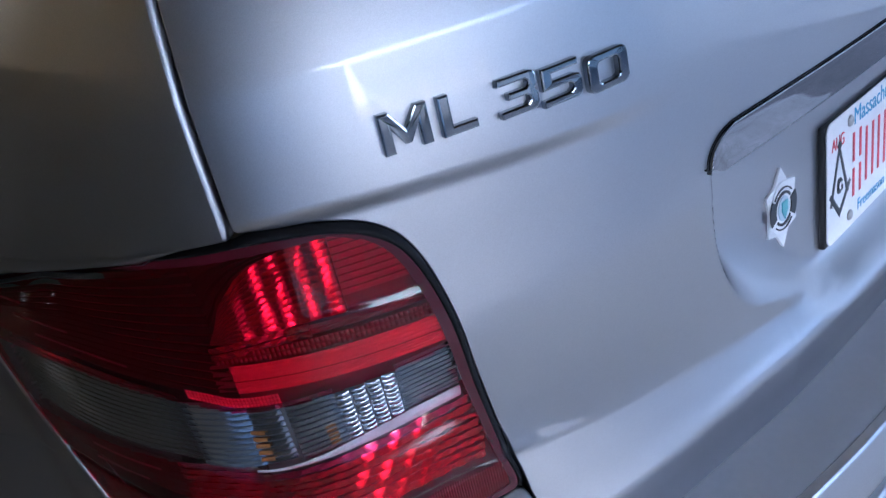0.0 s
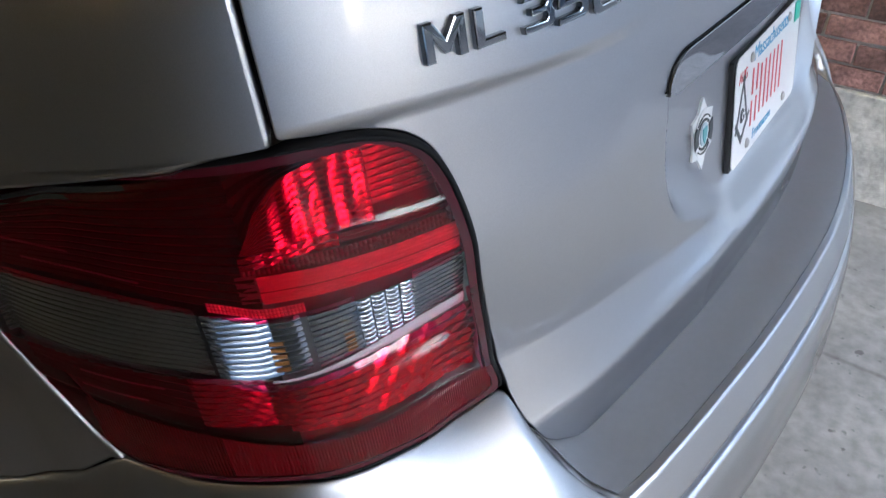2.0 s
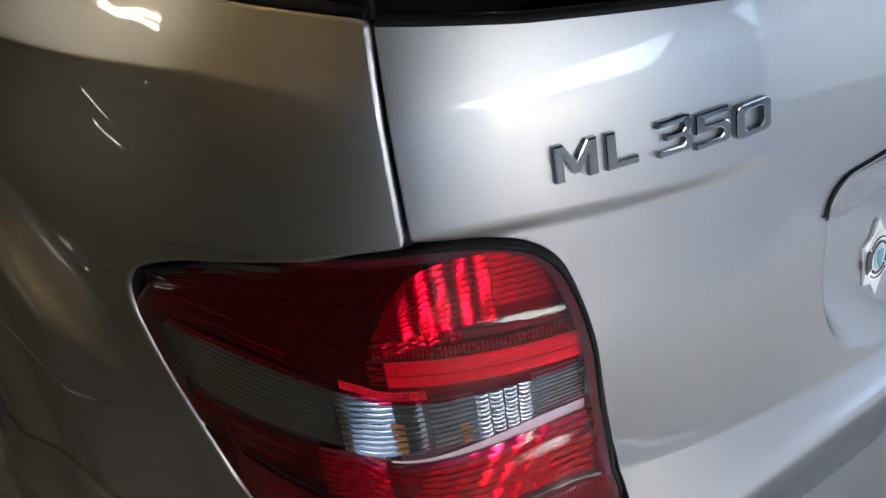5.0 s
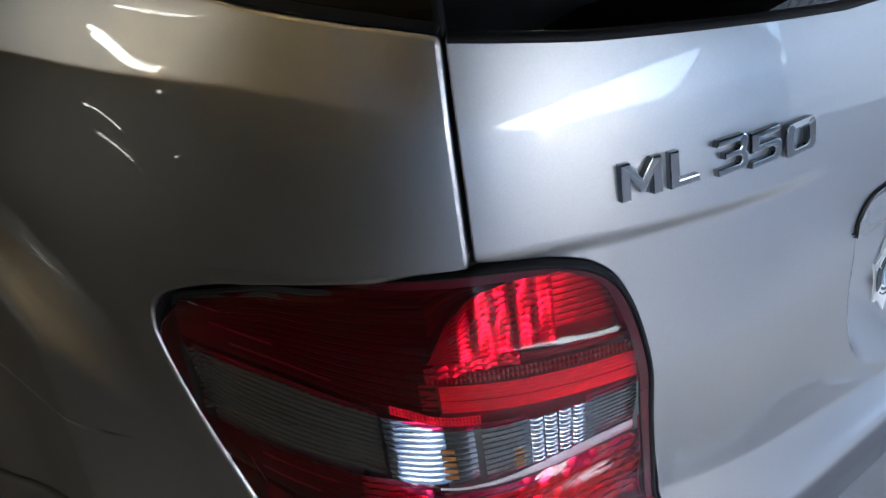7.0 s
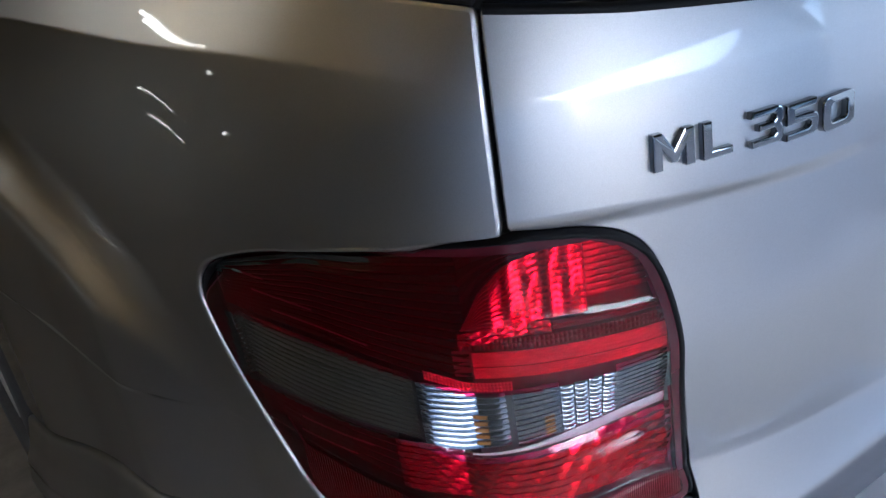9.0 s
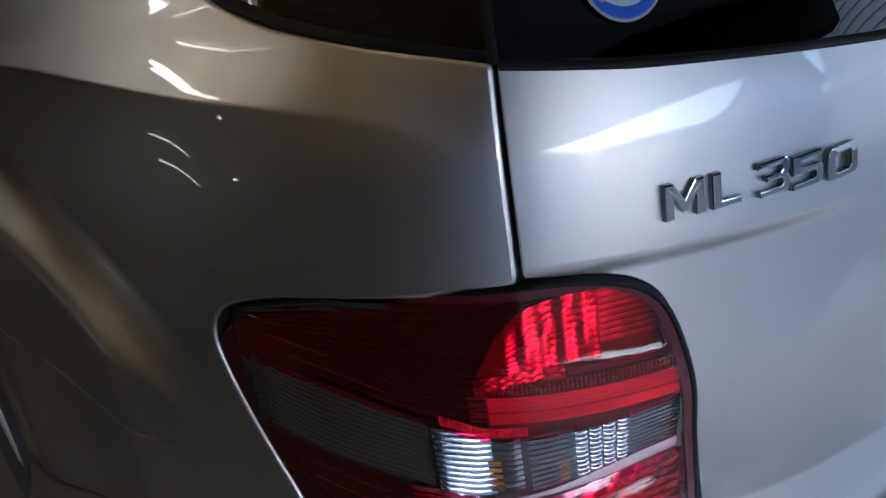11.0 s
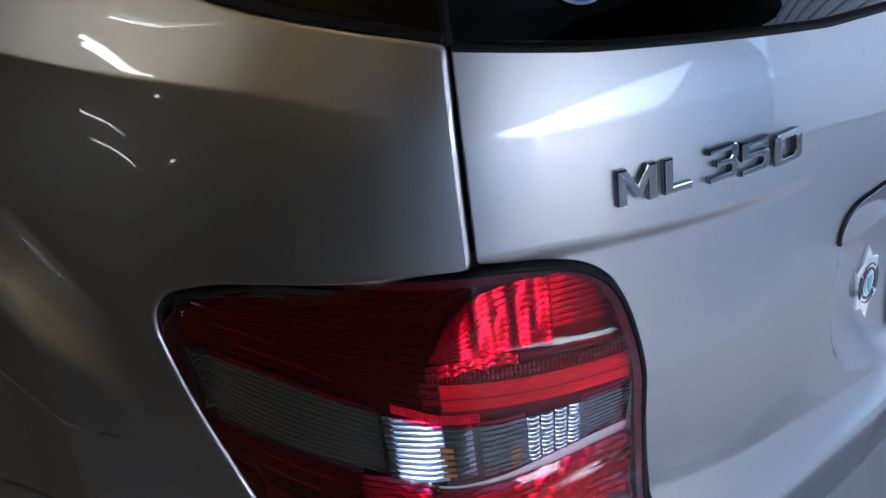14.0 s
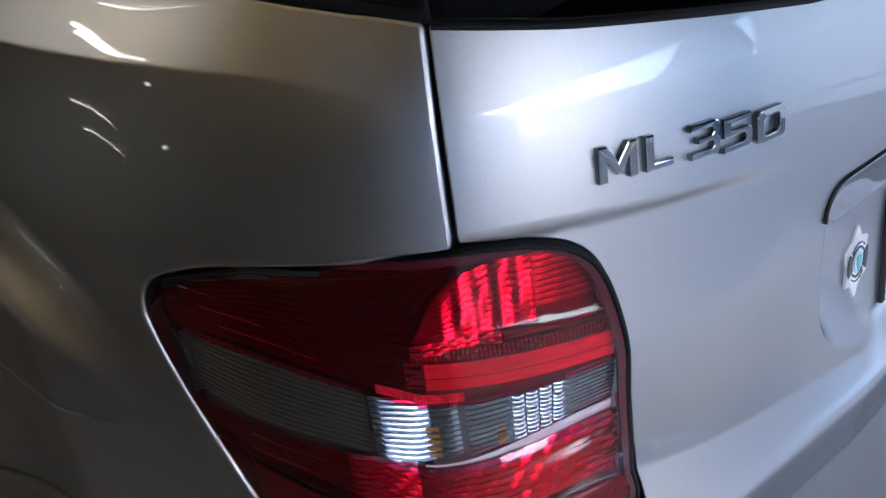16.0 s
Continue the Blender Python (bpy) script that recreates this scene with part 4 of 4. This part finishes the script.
    for k in range(3):
        facets(.95 + .05 * k, 1.05 + .02 * k, lambda s: up(s) + .012 + .014 * k, lambda s: up(s) + .014 + .014 * k, 22, 1, .0012, .002, LAMP_MID, label="row of small prisms")
    # lower chamber
    dn, fl = (lambda s: float(band_z(BAND_LOW, s)) - .001), (lambda s: float(band_z(RIB_LOW, s)) + .004)
    mirrors(.690, .8735, fl, dn, 8, .004,
            lambda s, j: float(np.interp(s, [.69, .725, .745, .795, .815, .845, .8735], [.02, .04, .26, .30, .10, .14, .28])) + .14 * wave(s, .021, .22 * j) - (.14 if j in (2, 5) else 0), material=RED_FACET, ns=110)
    mirrors(.8735, .94, fl, dn, 8, .011, lambda s, j: float(np.interp(s, [.8735, .90, .94], [.28, .2, .04])) + .1 * wave(s, .017, .3 * j), lambda s: -.25 * max(0, s - .885), material=RED_FACET, ns=50)
    ribs(.94, 1.10, fl, dn, 6, .003, .003, LAMP_BACK_SHADED, "ribbed reflector with shade in its colour")
    for k in range(2):
        facets(.965 + .02 * k, 1.045 + .005 * k, lambda s: dn(s) - .020 - .016 * k, lambda s: dn(s) - .018 - .016 * k, 18, 1, .0012, .0015, LAMP_MID, label="row of small prisms")
    foot, brow = (lambda s: float(band_z(LAMP_FOOT, s)) + .003), (lambda s: float(band_z(RIB_LOW, s)) - .004)
    facets(.675, .8735, foot, brow, 76, 1, .0008, -.002, FLUTE, label="fine upright flutes")
    facets(.874, .93, foot, brow, 20, 1, .0008, -.002, FLUTE, label="fine upright flutes")
    facets(.93, 1.05, foot, brow, 40, 1, .0008, -.002, SIDE_RIB_SHADED, label="fine flutes with shade in their colour")


lamp(1)
lamp(-1)

# ---- wheels, roof and the rest of the shell, level in the world ----
def wheel(x, y, z=.365, r=.365):
    w = part("wheel", None, car, "dark tyre on a grey alloy rim")
    side = 1 if x > 0 else -1
    prof = [(0.10, .235), (.125, .25), (.13, .29), (.125, .335), (.10, .358), (.05, .365), (-.05, .365), (-.10, .358), (-.125, .335), (-.13, .29), (-.125, .25), (-.10, .235)]
    rows = [[(x + side * a, y + b * math.cos(t), z + b * math.sin(t)) for a, b in prof] for t in np.linspace(0, 2 * math.pi, 65)]
    part("tyre", mesh("tyre", *grid(rows), TYRE), w, "black rubber tyre")
    prof = [(-.09, .237), (.09, .237), (.108, .232), (.10, .222), (.06, .215), (.0, .205)]
    rows = [[(x + side * a, y + b * math.cos(t), z + b * math.sin(t)) for a, b in prof] for t in np.linspace(0, 2 * math.pi, 65)]
    rim = part("rim", mesh("rim", *grid(rows), SILVER), w, "grey alloy rim")
    for k in range(7):
        t = 2 * math.pi * k / 7
        rows = []
        for b in np.linspace(.03, .218, 8):
            hw = .028 - .05 * (b - .03) * .4
            rows.append([(x + side * (.075 + dx), y + b * math.cos(t) - o * math.sin(t), z + b * math.sin(t) + o * math.cos(t)) for o, dx in ((-hw, -.03), (-hw * .8, .006), (hw * .8, .006), (hw, -.03))])
        part("spoke", mesh("spoke", *grid(rows), SILVER), rim, "alloy spoke")


ax = tip(0, float(np.interp(ARCH_S, SL, PL[:, 1])), ARCH_Z)
for x in (-.885, .885):
    wheel(x, float(ax[1]))
    wheel(x, float(ax[1]) + 2.75)
for g in (1, -1):
    turn = np.radians(np.linspace(-70, 250, 40))
    edge = skin(g * (ARCH_S + (ARCH_R - .003) * np.cos(turn)), ARCH_Z + (ARCH_R - .003) * np.sin(turn), inset(ARCH_S + ARCH_R * np.cos(turn), ARCH_Z + ARCH_R * np.sin(turn)) + .012)
    rows = [[tuple(q) for q in edge], [(-g * .80, q[1], q[2]) for q in edge], [(-g * .55, q[1], q[2]) for q in edge]]
    part("wheel_liner", mesh("wheel_liner", *grid(rows), DARK), car, "black wheel arch liner")


def hull(name, ys, section, material, label=""):
    rows = [section(y) for y in ys]
    return part(name, mesh(name, *grid(rows), material), car, label)


def side_wall(g):
    def section(y):
        n = float(ease(3.6, 4.75, y))
        w = .945 - .22 * n ** 2
        top = 1.22 - .18 * float(ease(2.6, 4.75, y))
        return [(g * (w - .03), y, .33), (g * (w + .01), y, .55), (g * (w + .015), y, .85), (g * (w - .01), y, top - .06), (g * (w - .05), y, top)]
    return section


y0 = float(skin(S_END, 1.2)[1]) - .06
for g in (1, -1):
    hull("side_panel", np.linspace(y0, 4.75, 40), side_wall(g), PAINT, "silver side panel")
hull("bonnet", np.linspace(3.1, 4.75, 20), lambda y: [(x * (.895 - .22 * float(ease(3.6, 4.75, y)) ** 2), y, 1.22 - .18 * float(ease(2.6, 4.75, y)) + .05 * (1 - x * x)) for x in np.linspace(-1, 1, 21)], PAINT, "silver bonnet")
hull("nose", np.linspace(0, 1, 8), lambda q: [(x * .725, 4.75 + .1 * math.sin(q * math.pi) * (1 - .5 * x * x), .33 + q * (.71 + .05 * (1 - x * x))) for x in np.linspace(-1, 1, 21)], PAINT, "silver nose")
hull("windscreen", np.linspace(2.2, 3.15, 12), lambda y: [(x * (.62 + .25 * (y - 2.2) / .95), y, 1.72 - .46 * (y - 2.2) / .95 + .04 * (1 - x * x)) for x in np.linspace(-1, 1, 15)], GLASS, "windscreen")
hull("roof", np.linspace(.02, 2.25, 24), lambda y: [(x * .76, y, 1.80 - .09 * float(ease(.6, -.1, y) if y < .6 else 0) - .04 * float(ease(1.4, 2.25, y)) - .05 * abs(x) ** 3) for x in np.linspace(-1, 1, 25)], PAINT, "silver roof")

# ---- ceiling lamps of the garage, and two more added as fill ----
def tube_light(x, y, turn, length, offsets, r=.016, glow=TUBE):
    t = tagged(new("ceiling_light"), "slim strip light with lit tubes below the garage ceiling, two of the four added as fill", "ceiling lamp", "garage strip lights")
    t.location, t.rotation_euler = (x, y, HIGH), (0, 0, radians(turn))
    h = length / 2
    part("body", box_data("body", (-.025, -h, -.125), (.025, h, -.105), FIXTURE, .004), t, "white metal body")
    for q in (-h + .1, h - .1):
        part("cord", box_data("cord", (-.004, q - .004, -.106), (.004, q + .004, 0), FIXTURE), t, "white cord")
    for o in offsets:
        rows = [[(o + r * math.cos(a), b, -.15 + r * math.sin(a)) for a in np.linspace(0, 2 * math.pi, 11)] for b in np.linspace(-h + .02, h - .02, 3)]
        part("tube", mesh("tube", *grid(rows), glow), t, "lit tube")


tube_light(-2.15, 2.94, -13, 1.27, (-.03, .03), .013)
tube_light(-1.8, 2.42, -1, 1.33, (0,), .006, DIM_TUBE)
# two added fill lights above the car, to brighten ceiling and walls
tube_light(.7, 4.2, 0, 1.3, (-.035, .035), .016, FILL_TUBE)
tube_light(.3, .75, 0, 1.3, (-.035, .035), .016, FILL_TUBE)


def low_light(y, z, length):
    """A thin lit tube on two clips, added low on the garage side wall to streak the paint's reflection."""
    t = tagged(new("streak_light"), "thin lit tube added on the dim garage side wall for streaks in the paint", "wall lamp", "thin tubes on the garage wall")
    t.location = (LEFT, y, z)
    rows = [[(.03 + .005 * math.cos(a), q, .005 * math.sin(a)) for a in np.linspace(0, 2 * math.pi, 9)] for q in (-length / 2, 0, length / 2)]
    part("tube", mesh("tube", *grid(rows), DIM_TUBE), t, "lit tube")
    for q in (-length / 2, length / 2):
        part("clip", box_data("clip", (0, q - .012, -.012), (.04, q + .012, .012), FIXTURE, .002), t, "white clip")


def bulb_light(y, z):
    """A small lit bulb in a round holder on the garage side wall."""
    t = tagged(new("wall_bulb"), "small lit bulb in a round holder on the garage wall", "wall lamp", "small bulbs on the garage wall")
    t.location = (LEFT, y, z)
    turned = lambda prof: [[(x, r * math.cos(a), r * math.sin(a)) for x, r in prof] for a in np.linspace(0, 2 * math.pi, 15)]
    part("holder", mesh("holder", *grid(turned([(0, .035), (.02, .035), (.03, .02), (.05, .018), (.05, .001)])), FIXTURE), t, "white round holder")
    part("bulb", mesh("bulb", *grid(turned([(.05, .008), (.06, .012), (.07, .014), (.08, .011), (.085, .001)])), DIM_TUBE), t, "lit bulb")


bulb_light(2.16, 1.09)
bulb_light(2.11, .66)
# added tubes, only there to draw thin streaks in the side panel
low_light(3.35, .60, .75)
low_light(3.2, .42, .75)

# ---- the house across the drive ----
house = tagged(new("house"), "pale house with clapboard siding across the driveway", "house")
HX, HY0, HY1 = 6.5, -6.2, -1.4
part("wall", box_data("wall", (HX + .03, HY0, 0), (HX + 5, HY1, 4.7), SIDING), house)
for k in range(29):
    d = box_data("siding_board", (HX + .005, HY0, .25 + k * .15), (HX + .03, HY1, .25 + k * .15 + .146), SIDING)
    for v in d.vertices:
        if v.co.x < HX + .01 and v.co.z > .25 + k * .15 + .1:
            v.co.x += .02
    part("siding_board", d, house)
rows = [[(HX - .3, HY0 - .3, 4.65), (HX - .3, HY1 + .3, 4.65)], [(HX + 2.5, HY0 - .3, 6.6), (HX + 2.5, HY1 + .3, 6.6)], [(HX + 5.3, HY0 - .3, 4.65), (HX + 5.3, HY1 + .3, 4.65)]]
part("roof", mesh("roof", *grid(rows), ROOF, False), house, "dark shingle roof")
for y in (-2.9,):
    w = part("window", box_data("window", (HX - .01, y, 1.2), (HX + .05, y + .9, 2.5), FIXTURE, .01), house, "white framed window")
    part("pane", box_data("pane", (HX - .018, y + .08, 1.28), (HX + .02, y + .82, 2.42), GLASS), w, "dark pane")


def gable_house(x0, x1, y, deep, eaves, ridge, material):
    """A house whose gable looks over the drive."""
    h = tagged(new("gable_house"), "white gabled house with a dark roof, placed unseen beyond the driveway", "house")
    xm = (x0 + x1) / 2
    front = [(x0, y, 0), (x1, y, 0), (x1, y, eaves), (xm, y, ridge - .12), (x0, y, eaves)]
    verts = front + [(x, y - deep, z) for x, _, z in front]
    part("wall", mesh("wall", verts, [(0, 1, 2, 3, 4), (9, 8, 7, 6, 5), (0, 4, 9, 5), (1, 6, 7, 2)], material, False), h, "white house wall")
    for e in (x0 - .5, x1 + .5):
        k = (ridge - eaves) / (xm - x0)
        lo = ridge - k * abs(xm - e)
        rows = [[(e, y + .4, lo), (e, y - deep - .4, lo)], [(xm, y + .4, ridge), (xm, y - deep - .4, ridge)], [(xm, y + .4, ridge + .2), (xm, y - deep - .4, ridge + .2)], [(e, y + .4, lo + .2), (e, y - deep - .4, lo + .2)], [(e, y + .4, lo), (e, y - deep - .4, lo)]]
        part("roof", mesh("roof", *grid(rows), ROOF, False), h, "dark shingle roof")
    for x in (x0 + 1.2, x1 - 2.1):
        w = part("window", box_data("window", (x, y, 1.2), (x + .9, y + .04, 2.5), FIXTURE, .01), h, "white framed window")
        part("pane", box_data("pane", (x + .08, y + .01, 1.28), (x + .82, y + .05, 2.42), GLASS), w, "dark pane")


gable_house(4.6, 14.4, -14.0, 8.0, 4.2, 6.3, SIDING)
# added out of view: a pale mass that brightens the rear corner's reflection
gable_house(-22.0, -7.0, -12.0, 8.0, 4.4, 6.6, PALE_BACKDROP)


# ---- trees beyond the drive ----
def tree(x, y, high, wide):
    t = tagged(new("tree"), "leafy green tree beyond the driveway", "tree", "trees beyond the drive")
    t.location = (x, y, 0)
    rows = [[(r * math.cos(a) + bend, r * math.sin(a), z) for a in np.linspace(0, 2 * math.pi, 9)] for z, r, bend in ((0, .22, 0), (high * .3, .16, .03), (high * .6, .09, .1), (high * .9, .02, .05))]
    trunk = part("trunk", mesh("trunk", *grid(rows), BARK), t)
    verts, faces = [], []
    for k in range(7):
        a, z = random.uniform(0, 6.28), high * random.uniform(.3, .6)
        q = np.array([math.cos(a), math.sin(a), .7]) * wide * .7
        b = len(verts)
        for f, r in ((0, .06), (1, .015)):
            verts += [(q[0] * f + r * math.cos(c), q[1] * f + r * math.sin(c), z + q[2] * f) for c in (0, 2.1, 4.2)]
        faces += [(b + i, b + (i + 1) % 3, b + 3 + (i + 1) % 3, b + 3 + i) for i in range(3)]
    part("limbs", mesh("limbs", verts, faces, BARK), t)
    verts, faces = [], []
    for k in range(2600):
        while True:
            p = np.random.uniform(-1, 1, 3)
            if np.dot(p, p) < 1:
                break
        p *= 1 + .25 * math.sin(5 * p[0]) * math.cos(4 * p[2])
        c = np.array([p[0] * wide, p[1] * wide, high * .62 + p[2] * high * .4])
        u, v = np.random.normal(size=3) * .11, np.random.normal(size=3) * .11
        b = len(verts)
        verts += [tuple(c - u), tuple(c + v), tuple(c + u), tuple(c - v)]
        faces.append((b, b + 1, b + 2, b + 3))
    part("crown", mesh("crown", verts, faces, LEAF, False), t)


for az, far, high, wide in ((-10.5, 25, 6.3, 2.0), (-5.5, 27, 6.9, 2.6), (-1.5, 26, 6.5, 2.4), (4, 25, 6.8, 2.4), (9.5, 27, 6.9, 2.6), (14.5, 26, 6.6, 2.2)):
    tree(-.7 + far * math.sin(radians(az)), -far * math.cos(radians(az)), high, wide)

# ---- bricks of the wall ----
def brick_data(length):
    d = box_data("brick", (-.012, -length / 2, -.032), (.008, length / 2, .032), BRICK, .003)
    return d


full = brick_data(.205)
rest_v, rest_f = [], []
cube = [(-.012, -.1025, -.032), (.004, -.1025, -.032), (.004, .1025, -.032), (-.012, .1025, -.032), (-.012, -.1025, .032), (.004, -.1025, .032), (.004, .1025, .032), (-.012, .1025, .032)]
sides = [(0, 3, 2, 1), (4, 5, 6, 7), (0, 1, 5, 4), (1, 2, 6, 5), (2, 3, 7, 6), (3, 0, 4, 7)]
for row in range(28):
    z = .37 + .042 + row * .0745
    for col in range(39):
        y = -.19 + col * .215 + (.1075 if row % 2 else 0) + random.uniform(-.003, .003)
        x = 1.56 + random.uniform(-.002, .002)
        if y > BACK - .1:
            continue
        if y < 1.4 and row < 16:
            b = new("brick", full)
            b.parent = wall_right
            b.location = (x, y, z + random.uniform(-.002, .002))
        else:
            k = len(rest_v)
            rest_v += [(x + p[0], y + p[1], z + p[2]) for p in cube]
            rest_f += [tuple(k + i for i in f) for f in sides]
tagged(part("bricks", mesh("bricks", rest_v, rest_f, BRICK, False), wall_right), kind="stuff")
